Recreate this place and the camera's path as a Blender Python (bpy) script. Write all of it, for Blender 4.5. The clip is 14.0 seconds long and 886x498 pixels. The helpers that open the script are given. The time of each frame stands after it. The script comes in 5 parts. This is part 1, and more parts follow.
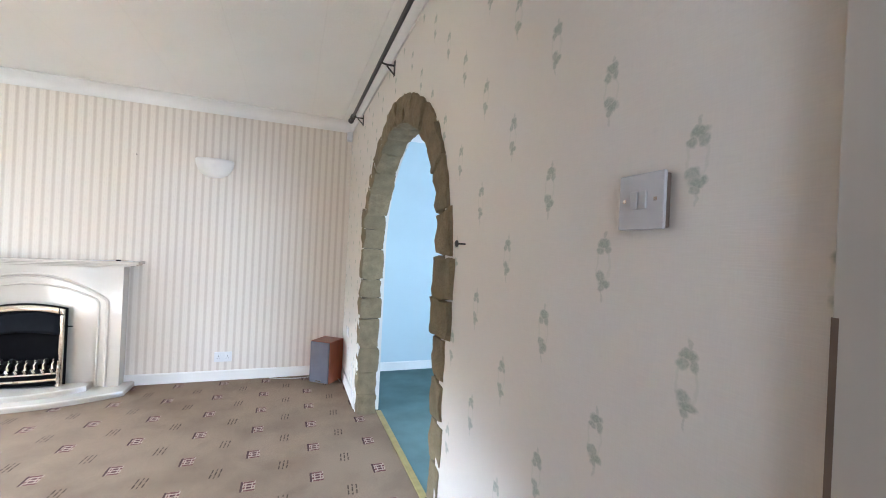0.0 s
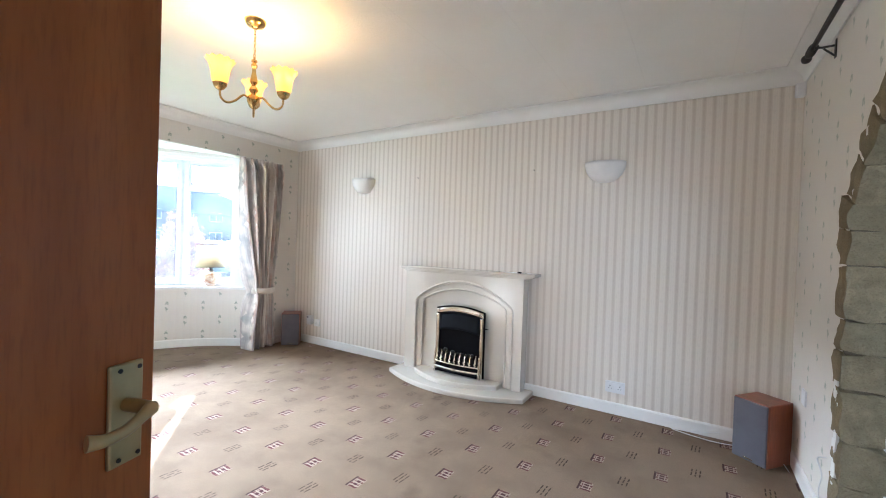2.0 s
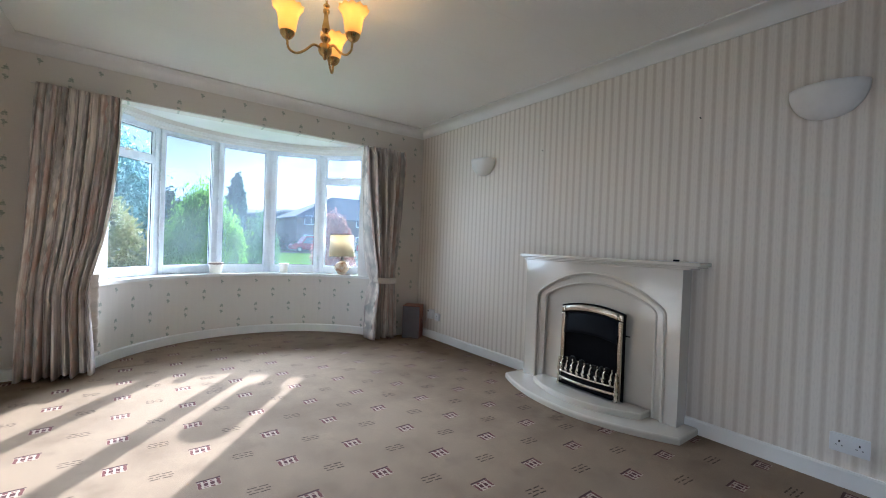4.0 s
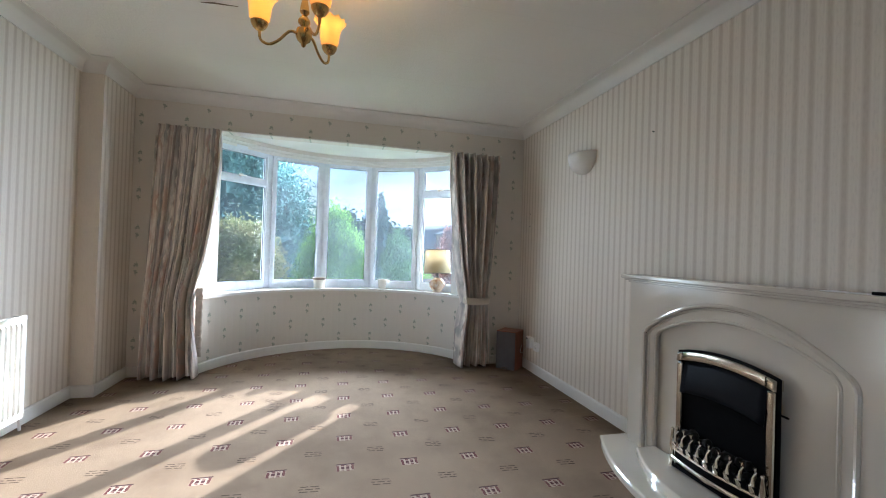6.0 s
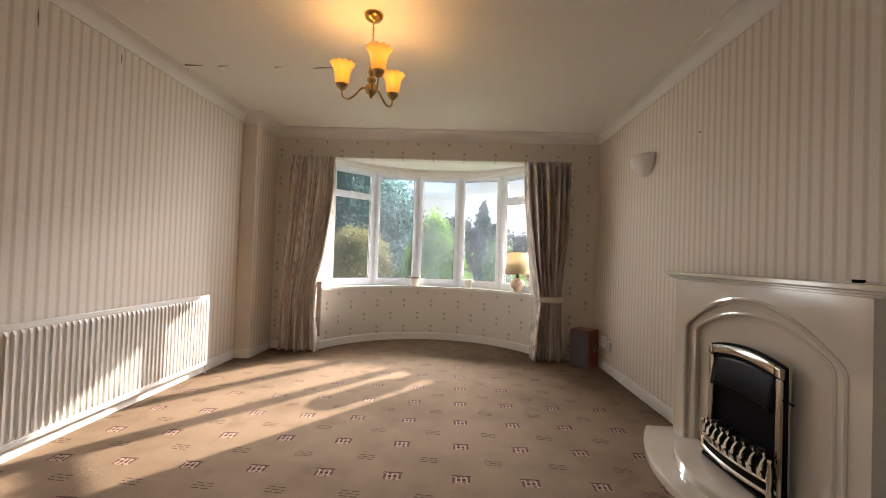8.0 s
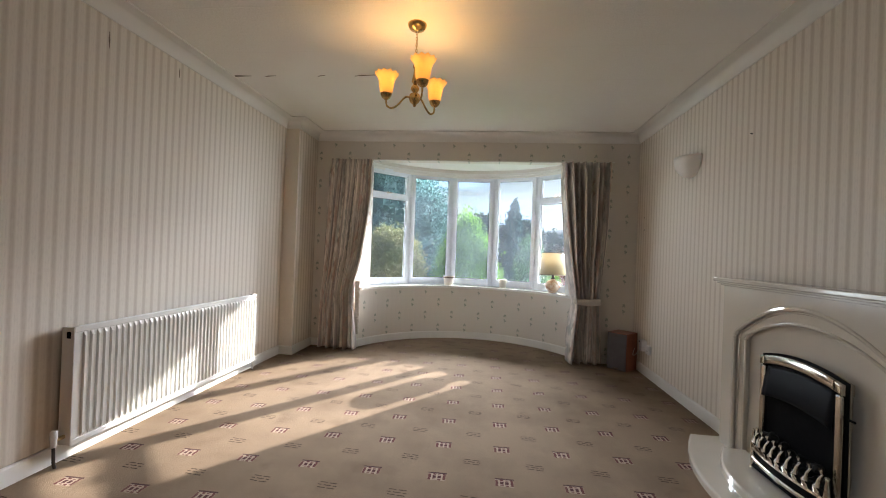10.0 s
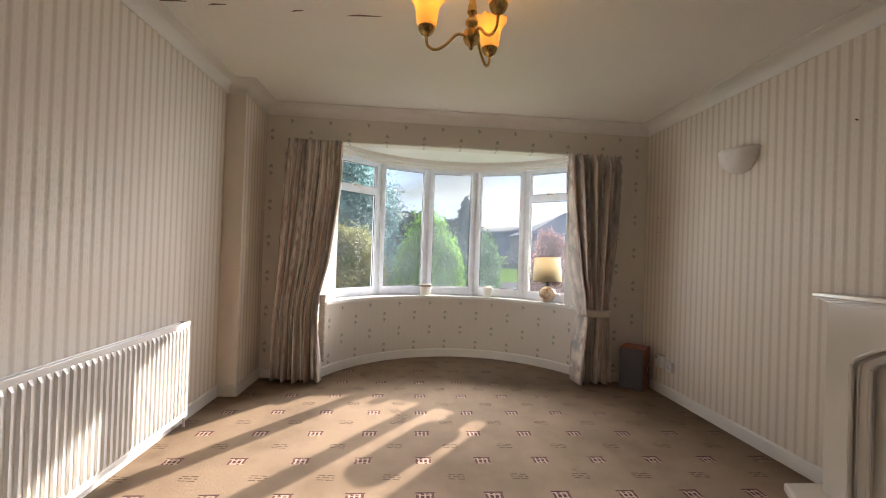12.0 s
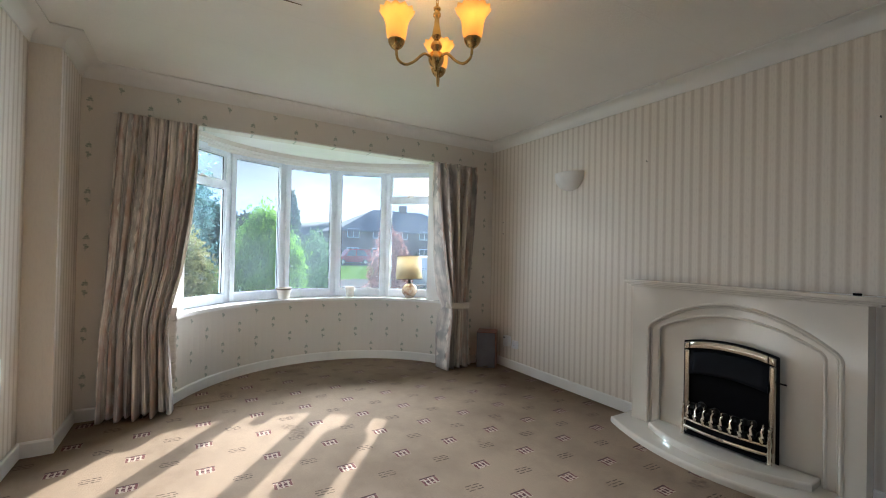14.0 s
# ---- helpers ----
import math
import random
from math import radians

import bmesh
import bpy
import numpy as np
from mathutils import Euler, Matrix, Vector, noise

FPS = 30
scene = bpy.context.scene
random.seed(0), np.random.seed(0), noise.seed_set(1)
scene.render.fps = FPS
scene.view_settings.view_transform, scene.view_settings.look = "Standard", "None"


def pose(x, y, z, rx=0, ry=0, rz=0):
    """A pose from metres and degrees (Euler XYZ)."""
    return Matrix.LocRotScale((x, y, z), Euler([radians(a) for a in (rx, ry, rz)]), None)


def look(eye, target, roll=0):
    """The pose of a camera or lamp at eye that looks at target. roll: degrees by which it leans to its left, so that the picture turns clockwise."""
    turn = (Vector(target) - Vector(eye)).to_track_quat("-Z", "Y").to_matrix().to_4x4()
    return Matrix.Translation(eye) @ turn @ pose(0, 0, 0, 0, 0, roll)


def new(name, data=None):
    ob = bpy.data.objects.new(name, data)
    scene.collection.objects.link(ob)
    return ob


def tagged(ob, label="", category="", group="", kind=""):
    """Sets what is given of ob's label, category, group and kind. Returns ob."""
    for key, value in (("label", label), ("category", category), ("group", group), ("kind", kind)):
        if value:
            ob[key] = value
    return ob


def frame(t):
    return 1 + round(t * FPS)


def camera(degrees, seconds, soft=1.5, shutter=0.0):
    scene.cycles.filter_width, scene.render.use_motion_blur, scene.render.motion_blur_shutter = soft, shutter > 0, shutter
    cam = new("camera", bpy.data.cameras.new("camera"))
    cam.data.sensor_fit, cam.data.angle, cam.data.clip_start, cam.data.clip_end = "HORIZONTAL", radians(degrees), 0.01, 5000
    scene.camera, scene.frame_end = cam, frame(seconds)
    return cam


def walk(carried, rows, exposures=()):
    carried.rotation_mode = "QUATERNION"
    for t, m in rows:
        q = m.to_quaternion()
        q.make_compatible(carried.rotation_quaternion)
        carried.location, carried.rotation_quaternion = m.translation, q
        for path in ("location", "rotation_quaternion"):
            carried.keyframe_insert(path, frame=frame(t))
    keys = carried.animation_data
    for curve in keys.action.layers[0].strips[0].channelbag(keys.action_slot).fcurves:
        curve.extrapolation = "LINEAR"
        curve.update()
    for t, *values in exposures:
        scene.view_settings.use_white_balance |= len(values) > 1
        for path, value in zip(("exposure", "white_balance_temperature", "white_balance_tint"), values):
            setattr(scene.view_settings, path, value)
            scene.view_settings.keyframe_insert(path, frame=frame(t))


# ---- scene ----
# ---- the camera and its walk ----
cam = camera(95.0, 14.0, 1.0)
PATH = [
    (0, (0.011, 0.022, 1.323), (0.715, 1.894, 1.326), 2.8),
    (0.5, (0.1, 0.172, 1.352), (0.217, 2.169, 1.341), 2.8),
    (1, (0.078, 0.301, 1.339), (-0.287, 2.267, 1.326), 2.8),
    (1.5, (0.019, 0.543, 1.35), (-0.725, 2.399, 1.32), 2.4),
    (2, (-0.024, 0.753, 1.338), (-1.077, 2.453, 1.309), 2.0),
    (2.5, (-0.073, 0.97, 1.227), (-1.35, 2.509, 1.214), 1.9),
    (3, (-0.117, 1.125, 1.122), (-1.538, 2.532, 1.116), 1.8),
    (3.2, (-0.123, 1.178, 1.117), (-1.593, 2.535, 1.113), 1.8),
    (5.3, (-0.283, 2.033, 1.21), (-2.101, 2.867, 1.2), 2.0),
    (5.5, (-0.315, 2.153, 1.172), (-2.176, 2.886, 1.182), 1.8),
    (6, (-0.344, 2.341, 1.194), (-2.281, 2.837, 1.21), 1.9),
    (6.5, (-0.345, 2.505, 1.193), (-2.326, 2.779, 1.219), 2.0),
    (7, (-0.239, 2.593, 1.155), (-2.236, 2.699, 1.187), 2.1),
    (7.5, (-0.017, 2.653, 1.147), (-2.016, 2.651, 1.186), 2.2),
    (8, (0.183, 2.713, 1.138), (-1.815, 2.639, 1.174), 2.0),
    (8.2, (0.262, 2.702, 1.151), (-1.737, 2.63, 1.179), 2.0),
    (9.2, (0.4, 2.7, 1.17), (-1.594, 2.54, 1.185), 2.1),
    (10.3, (0.093, 2.55, 1.206), (-1.895, 2.335, 1.214), 2.2),
    (10.5, (-0.013, 2.48, 1.211), (-2.004, 2.293, 1.216), 2.2),
    (11, (-0.253, 2.336, 1.232), (-2.248, 2.194, 1.234), 2.1),
    (11.5, (-0.43, 2.164, 1.233), (-2.429, 2.132, 1.24), 2.1),
    (12, (-0.571, 1.947, 1.241), (-2.565, 2.101, 1.254), 2.0),
    (12.5, (-0.706, 1.771, 1.27), (-2.665, 2.175, 1.285), 1.8),
    (13, (-0.784, 1.627, 1.286), (-2.668, 2.299, 1.307), 1.6),
    (13.5, (-0.752, 1.446, 1.292), (-2.539, 2.344, 1.313), 1.3),
    (14, (-0.667, 1.269, 1.269), (-2.373, 2.313, 1.287), 1.2),
]
EXPOSURES = [(0.0, 3.9, 5400, 9), (0.5, 3.85, 5350, 9), (1.0, 3.8, 5400, 9), (1.5, 3.55, 5600, 10), (2.0, 3.3, 5450, 9), (2.5, 2.75, 5300, 8), (3.0, 2.27, 5300, 8), (5.5, 2.05, 5500, 7), (6.5, 1.9, 6050, 10),
             (7.5, 1.8, 7450, 20), (8.0, 1.8, 7450, 19), (10.5, 1.75, 6250, 11), (11.0, 1.7, 6950, 17), (12.5, 1.75, 7150, 18), (13.0, 1.8, 7650, 20), (13.5, 1.82, 8050, 22), (14.0, 1.9, 5900, 7)]
walk(cam, [(t, look(eye, target, roll)) for t, eye, target, roll in PATH], EXPOSURES)

# ---- world, sun and daylight ----
SUN_TRAVEL = Vector((0.788, -0.616, -0.435)).normalized()
world = bpy.data.worlds.new("world")
scene.world = world
world.use_nodes = True
wnt = world.node_tree
wnt.nodes.clear()
sky = wnt.nodes.new("ShaderNodeTexSky")
sky.sky_type = "NISHITA"
sky.sun_disc = False
sky.sun_elevation = radians(23)
sky.sun_rotation = math.atan2(-SUN_TRAVEL.x, -SUN_TRAVEL.y)
cloud_co = wnt.nodes.new("ShaderNodeTexCoord")
cloud_map = wnt.nodes.new("ShaderNodeMapping")
cloud_map.inputs["Scale"].default_value = (1.6, 1.6, 5.0)
cloud = wnt.nodes.new("ShaderNodeTexNoise")
cloud.inputs["Scale"].default_value = 2.2
cloud.inputs["Detail"].default_value = 7
cloud_ramp = wnt.nodes.new("ShaderNodeValToRGB")
cloud_ramp.color_ramp.elements[0].position = 0.43
cloud_ramp.color_ramp.elements[1].position = 0.60
cloud_mix = wnt.nodes.new("ShaderNodeMix")
cloud_mix.data_type = "RGBA"
cloud_mix.inputs["B"].default_value = (8.6, 11.8, 18.0, 1)
background = wnt.nodes.new("ShaderNodeBackground")
background.inputs["Strength"].default_value = 0.031
world_out = wnt.nodes.new("ShaderNodeOutputWorld")
wnt.links.new(cloud_co.outputs["Generated"], cloud_map.inputs["Vector"])
wnt.links.new(cloud_map.outputs[0], cloud.inputs["Vector"])
wnt.links.new(cloud.outputs["Fac"], cloud_ramp.inputs[0])
wnt.links.new(cloud_ramp.outputs[0], cloud_mix.inputs["Factor"])
wnt.links.new(sky.outputs[0], cloud_mix.inputs["A"])
wnt.links.new(cloud_mix.outputs["Result"], background.inputs["Color"])
wnt.links.new(background.outputs[0], world_out.inputs[0])

sun_data = bpy.data.lights.new("sun", "SUN")
sun_data.energy = 5.0
sun_data.angle = radians(0.6)
sun_data.color = (1.0, 0.95, 0.87)
sun = new("sun", sun_data)
sun.matrix_world = look((0, 0, 20), Vector((0, 0, 20)) + SUN_TRAVEL)


def area_lamp(name, eye, target, width, height, watts, colour):
    data = bpy.data.lights.new(name, "AREA")
    data.shape, data.size, data.size_y = "RECTANGLE", width, height
    data.energy, data.color = watts, colour
    ob = new(name, data)
    ob.matrix_world = look(eye, target)
    return ob


# added lamps boost the sky's light into the bay: high ahead, and low at both sides of what the window shows
area_lamp("sky_fill", (-10.2, 3.9, 4.0), (-3.6, 2.4, 1.0), 6.4, 1.5, 1080, (0.90, 0.95, 1.0))
area_lamp("sky_fill_south", (-9.4, -6.2, 1.7), (-4.7, 2.7, 1.5), 8.0, 4.6, 230, (0.92, 0.96, 1.0))
area_lamp("sky_fill_north", (-9.4, 9.4, 1.7), (-4.8, 2.4, 1.5), 7.0, 3.8, 330, (0.92, 0.96, 1.0))
# added daylight fill lamps: in the dining room's assumed window opening, and in the unseen hall
area_lamp("dining_fill", (2.3, 0.24, 1.5), (2.0, 3.5, 1.2), 1.8, 1.3, 6.0, (0.90, 0.95, 1.0))
area_lamp("hall_fill", (0.1, -1.40, 1.5), (0.1, 1.5, 1.3), 0.8, 1.4, 1.3, (0.95, 0.97, 1.0))

# ---- materials ----


class Sock:
    """A node socket with arithmetic."""

    def __init__(self, nt, out):
        self.nt, self.out = nt, out

    def op(self, kind, *others):
        node = self.nt.nodes.new("ShaderNodeMath")
        node.operation = kind
        for i, v in enumerate((self, *others)):
            if isinstance(v, Sock):
                self.nt.links.new(v.out, node.inputs[i])
            else:
                node.inputs[i].default_value = v
        return Sock(self.nt, node.outputs[0])

    def __add__(self, o): return self.op("ADD", o)
    def __radd__(self, o): return self.op("ADD", o)
    def __sub__(self, o): return self.op("SUBTRACT", o)
    def __rsub__(self, o): return (self * -1.0) + o
    def __mul__(self, o): return self.op("MULTIPLY", o)
    def __rmul__(self, o): return self.op("MULTIPLY", o)
    def __truediv__(self, o): return self.op("DIVIDE", o)
    def abs(self): return self.op("ABSOLUTE")
    def sin(self): return self.op("SINE")
    def floor(self): return self.op("FLOOR")
    def fract(self): return self.op("FRACT")
    def lt(self, o): return self.op("LESS_THAN", o)
    def gt(self, o): return self.op("GREATER_THAN", o)
    def max(self, o): return self.op("MAXIMUM", o)
    def min(self, o): return self.op("MINIMUM", o)
    def sqrt(self): return self.op("SQRT")
    def clamp(self): return self.max(0.0).min(1.0)

    def cell(self, period):
        """Distance from the nearest multiple of period, signed."""
        q = self / period + 0.5
        return (q - q.floor() - 0.5) * period

    def soft(self, lo, hi):
        return ((self - lo) / (hi - lo)).clamp()


class Mat:
    def __init__(self, name, colour=(0.5, 0.5, 0.5), rough=0.6, metal=0.0, spec=0.5):
        self.m = bpy.data.materials.new(name)
        self.m.use_nodes = True
        self.nt = self.m.node_tree
        self.b = self.nt.nodes["Principled BSDF"]
        self.b.inputs["Base Color"].default_value = (*colour, 1)
        self.b.inputs["Roughness"].default_value = rough
        self.b.inputs["Metallic"].default_value = metal
        self.b.inputs["Specular IOR Level"].default_value = spec

    def xyz(self, which="Object"):
        co = self.nt.nodes.new("ShaderNodeTexCoord")
        sep = self.nt.nodes.new("ShaderNodeSeparateXYZ")
        self.nt.links.new(co.outputs[which], sep.inputs[0])
        return [Sock(self.nt, sep.outputs[i]) for i in range(3)]

    def vec(self, x, y, z=0.0):
        n = self.nt.nodes.new("ShaderNodeCombineXYZ")
        for i, v in enumerate((x, y, z)):
            if isinstance(v, Sock):
                self.nt.links.new(v.out, n.inputs[i])
            else:
                n.inputs[i].default_value = v
        return Sock(self.nt, n.outputs[0])

    def noise(self, scale, detail=3, vec=None, which="Object", rough=0.5):
        n = self.nt.nodes.new("ShaderNodeTexNoise")
        n.inputs["Scale"].default_value = scale
        n.inputs["Detail"].default_value = detail
        n.inputs["Roughness"].default_value = rough
        if vec is None:
            co = self.nt.nodes.new("ShaderNodeTexCoord")
            self.nt.links.new(co.outputs[which], n.inputs["Vector"])
        else:
            self.nt.links.new(vec.out, n.inputs["Vector"])
        return Sock(self.nt, n.outputs[0])

    def random(self):
        n = self.nt.nodes.new("ShaderNodeObjectInfo")
        return Sock(self.nt, n.outputs["Random"])

    def island(self):
        n = self.nt.nodes.new("ShaderNodeNewGeometry")
        return Sock(self.nt, n.outputs["Random Per Island"])

    def mix(self, fac, a, b):
        n = self.nt.nodes.new("ShaderNodeMix")
        n.data_type = "RGBA"
        for key, v in (("Factor", fac), ("A", a), ("B", b)):
            if isinstance(v, Sock):
                self.nt.links.new(v.out, n.inputs[key])
            elif key == "Factor":
                n.inputs[key].default_value = v
            else:
                n.inputs[key].default_value = (*v, 1)
        return Sock(self.nt, n.outputs["Result"])

    def base(self, c):
        self.nt.links.new(c.out, self.b.inputs["Base Color"])
        return self

    def roughness(self, s):
        self.nt.links.new(s.out, self.b.inputs["Roughness"])
        return self

    def bump(self, h, strength=0.3, distance=0.002):
        n = self.nt.nodes.new("ShaderNodeBump")
        n.inputs["Strength"].default_value = strength
        n.inputs["Distance"].default_value = distance
        self.nt.links.new(h.out, n.inputs["Height"])
        self.nt.links.new(n.outputs[0], self.b.inputs["Normal"])
        return self


def stripe_paper(name, axis):
    k = Mat(name, rough=0.5, spec=0.5)
    p = k.xyz()
    u = p[axis] + k.noise(1.3, 2) * 0.004
    c = u.cell(0.0635).abs()
    line = 1.0 - c.soft(0.006, 0.017)
    fine = (u.cell(0.0127).abs().soft(0.001, 0.005)) * 0.5
    flow = k.noise(120.0, 3, k.vec(p[0] * 1.0, p[1] * 1.0, p[2] * 0.25))
    speck = (flow.soft(0.50, 0.62)) * (c.soft(0.012, 0.022))
    col = k.mix(line * (0.32 + flow * 0.72), (0.755, 0.695, 0.615), (0.535, 0.462, 0.388))
    col = k.mix((0.5 - fine) * 0.22, col, (0.58, 0.52, 0.45))
    col = k.mix(speck * 0.16, col, (0.48, 0.42, 0.37))
    col = k.mix(k.noise(0.7, 3).soft(0.45, 0.8) * 0.25, col, (0.62, 0.53, 0.42))
    k.base(col)
    k.roughness(line * 0.25 + 0.40 + flow * 0.1)
    k.bump(line * -0.4 + flow * 0.5, 0.35, 0.0012)
    return k.m


def sprig_paper(name, coords, pu, pv, lean=1.0, ink=0.8, size=1.0):
    """Cream vinyl wallpaper with staggered pairs of small green sprigs."""
    k = Mat(name, rough=0.55, spec=0.4)
    p = k.xyz()
    u, v = coords(k, p)
    warp = k.noise(55.0, 2)
    wu, wv = u + (warp - 0.5) * 0.016, v + (k.noise(48.0, 2, k.vec(v, u, 0.7)) - 0.5) * 0.016

    def blob(cu, cv, ru, rv):
        a, b = (cu / ru), (cv / rv)
        return 1.0 - (a * a + b * b).sqrt().soft(0.65, 1.1)

    total, curls = None, None
    for du, dv in ((0.0, 0.0), (pu / 2, pv / 2)):
        cu, cv = (wu + du).cell(pu) / size, (wv + dv).cell(pv) / size
        leaf = None
        for a, b, ru, rv, w in ((0.001, 0.040, 0.015, 0.009, 1.0), (-0.009, 0.026, 0.010, 0.008, 0.9), (0.010, 0.027, 0.008, 0.009, 0.8), (0.003, 0.055, 0.004, 0.009, 0.5),
                                (-0.006, -0.022, 0.012, 0.009, 0.9), (0.003, -0.034, 0.014, 0.008, 1.0), (-0.003, -0.045, 0.008, 0.007, 0.8), (-0.002, -0.060, 0.003, 0.010, 0.4)):
            petal = blob(cu - a * lean, cv - b, ru * 1.12, rv * 1.12) * w
            leaf = petal if leaf is None else leaf.max(petal)
        r = ((cu - cv.abs() * 0.12) * (cu - cv.abs() * 0.12) + cv * cv * 0.16).sqrt()
        curl = (1.0 - ((r - 0.016).abs()).soft(0.001, 0.0035)) * (cv.abs().lt(0.075))
        total = leaf if total is None else total.max(leaf)
        curls = curl if curls is None else curls.max(curl)
    vein = k.noise(230.0, 2).soft(0.35, 0.6)
    weave = k.noise(260.0, 2, k.vec(u * 0.12, v * 1.6, 0.3)) * 0.6 + k.noise(240.0, 2, k.vec(u * 1.6, v * 0.12, 0.9)) * 0.4
    col = k.mix(weave.soft(0.35, 0.75) * 0.45, (0.72, 0.68, 0.62), (0.62, 0.58, 0.525))
    col = k.mix(k.noise(1.1, 3).soft(0.4, 0.75) * 0.25, col, (0.64, 0.56, 0.46))
    col = k.mix(curls * 0.22, col, (0.42, 0.46, 0.36))
    col = k.mix(total * (0.65 + vein * 0.35) * ink, col, (0.20, 0.27, 0.21))
    k.base(col)
    k.bump(weave + total * 0.8, 0.35, 0.0012)
    return k.m


M_STRIPE = stripe_paper("striped_wallpaper", 0)
M_STRIPE_Y = stripe_paper("striped_wallpaper_return", 1)
M_SPRIG = sprig_paper("sprig_wallpaper", lambda k, p: (p[1] - 0.600, p[2] - 1.960), 0.3585, 0.334)
M_SPRIG_EAST = sprig_paper("sprig_wallpaper_arch_wall", lambda k, p: (p[1] - 0.447, p[2] - 1.474), 0.360, 0.328, -1.0, 0.66)
M_SPRIG_BAY = sprig_paper("sprig_wallpaper_bay", lambda k, p: ((p[1] - 2.43).op("ARCTAN2", (p[0] + 3.94) * -1.0) * 1.45 + 0.985, p[2] - 0.662), 0.370, 0.345)


def plain(name, colour, rough=0.5, metal=0.0, vary=0.12, scale=6.0, bump=0.15, bscale=180.0, spec=0.5, dist=0.001):
    k = Mat(name, colour, rough, metal, spec)
    dark = tuple(c * (1 - vary * 2) for c in colour)
    k.base(k.mix(k.noise(scale, 4).soft(0.35, 0.75), colour, dark))
    k.bump(k.noise(bscale, 3), bump, dist)
    k.roughness(k.noise(scale * 3, 3) * 0.18 + (rough - 0.09))
    return k.m


def carpet_lounge():
    k = Mat("patterned_carpet", rough=0.95, spec=0.1)
    x, y, z = k.xyz()
    wob = (k.noise(40.0, 2) - 0.5) * 0.006
    u, v = y + wob, x * -1.0 + wob
    P = 0.355
    # bar over upright strokes
    cu, cv = (u - 2.415).cell(P) / 1.16, (v - 2.985).cell(P) / 1.16
    bar = cu.abs().lt(0.043) * (cv - 0.026).abs().lt(0.005)
    sw = (cu + 0.0115).cell(0.023)
    stroke = sw.abs().lt(0.0074) * cu.abs().lt(0.040) * (cv + 0.006 + cu.cell(0.046) * 0.2).abs().lt(0.024)
    ground = cu.abs().lt(0.041) * (cv + 0.004).abs().lt(0.029)
    mid = stroke * (cv + 0.006).abs().lt(0.010) * cu.abs().lt(0.03)
    gap = stroke * ((cv + 0.006).abs() - 0.0135).abs().lt(0.0028) * cu.abs().lt(0.03)
    # broken dashes between
    du, dv = (u - 2.415 + P / 2).cell(P) / 1.0, (v - 2.985 + P / 2).cell(P) / 1.0
    row = (dv / 0.022 + 0.5).floor()
    shift = row.op("MODULO", 2.0).abs() * 0.025
    dash = ((dv + du * 0.08).cell(0.022).abs().lt(0.0036)) * ((du + shift).cell(0.050).abs().lt(0.0195)) * du.abs().lt(0.050) * dv.abs().lt(0.032)
    fibre = k.noise(420.0, 3, rough=0.7)
    stain = k.noise(1.5, 5, rough=0.6)
    spots = k.noise(3.4, 3).soft(0.62, 0.76)
    col = k.mix(fibre.soft(0.35, 0.65), (0.165, 0.117, 0.080), (0.300, 0.221, 0.154))
    col = k.mix(stain.soft(0.42, 0.66) * 0.65, col, (0.130, 0.090, 0.059))
    col = k.mix(spots * 0.4, col, (0.100, 0.070, 0.045))
    blots = k.noise(2.3, 2).soft(0.70, 0.74) * k.noise(38.0, 3).soft(0.35, 0.6)
    col = k.mix(blots * 0.6, col, (0.085, 0.058, 0.038))
    wear = k.noise(5.0, 4).soft(0.25, 0.7)
    col = k.mix(ground * (0.30 + wear * 0.28), col, (0.48, 0.39, 0.32))
    col = k.mix(stroke * (0.85 + wear * 0.15), col, (0.100, 0.032, 0.030))
    col = k.mix(bar * (0.85 + wear * 0.15), col, (0.055, 0.026, 0.026))
    col = k.mix(mid * 0.5, col, (0.03, 0.015, 0.02))
    col = k.mix(gap * 0.7, col, (0.42, 0.33, 0.28))
    col = k.mix(dash * (0.75 + wear * 0.25), col, (0.052, 0.035, 0.024))
    k.base(col)
    k.bump(fibre + k.noise(25.0, 3) * 0.6 + dash * -0.5, 0.7, 0.004)
    return k.m


def wood(name, light, dark, axis=2, rough=0.3, scale=5.0):
    k = Mat(name, light, rough, 0, 0.5)
    p = k.xyz()
    s = [p[i] * (0.10 if i == axis else 1.0) for i in range(3)]
    g = k.noise(scale * 4, 5, k.vec(*s), rough=0.6)
    f = k.noise(scale * 40, 3, k.vec(*s))
    col = k.mix(g.soft(0.3, 0.7), light, dark)
    col = k.mix(f.soft(0.5, 0.7) * 0.35, col, tuple(c * 0.55 for c in dark))
    k.base(col)
    k.bump(f, 0.12, 0.0006)
    return k.m


def stone_mat():
    k = Mat("sandstone", rough=0.9, spec=0.2)
    r = k.random()
    n = k.noise(14.0, 5, rough=0.65)
    f = k.noise(140.0, 4)
    col = k.mix(n.soft(0.3, 0.7), (0.30, 0.240, 0.145), (0.175, 0.137, 0.082))
    col = k.mix(r * 0.6, col, (0.19, 0.155, 0.095))
    col = k.mix(f.soft(0.5, 0.75) * 0.5, col, (0.12, 0.085, 0.05))
    k.base(col)
    k.bump(n * 1.5 + f, 0.8, 0.012)
    return k.m


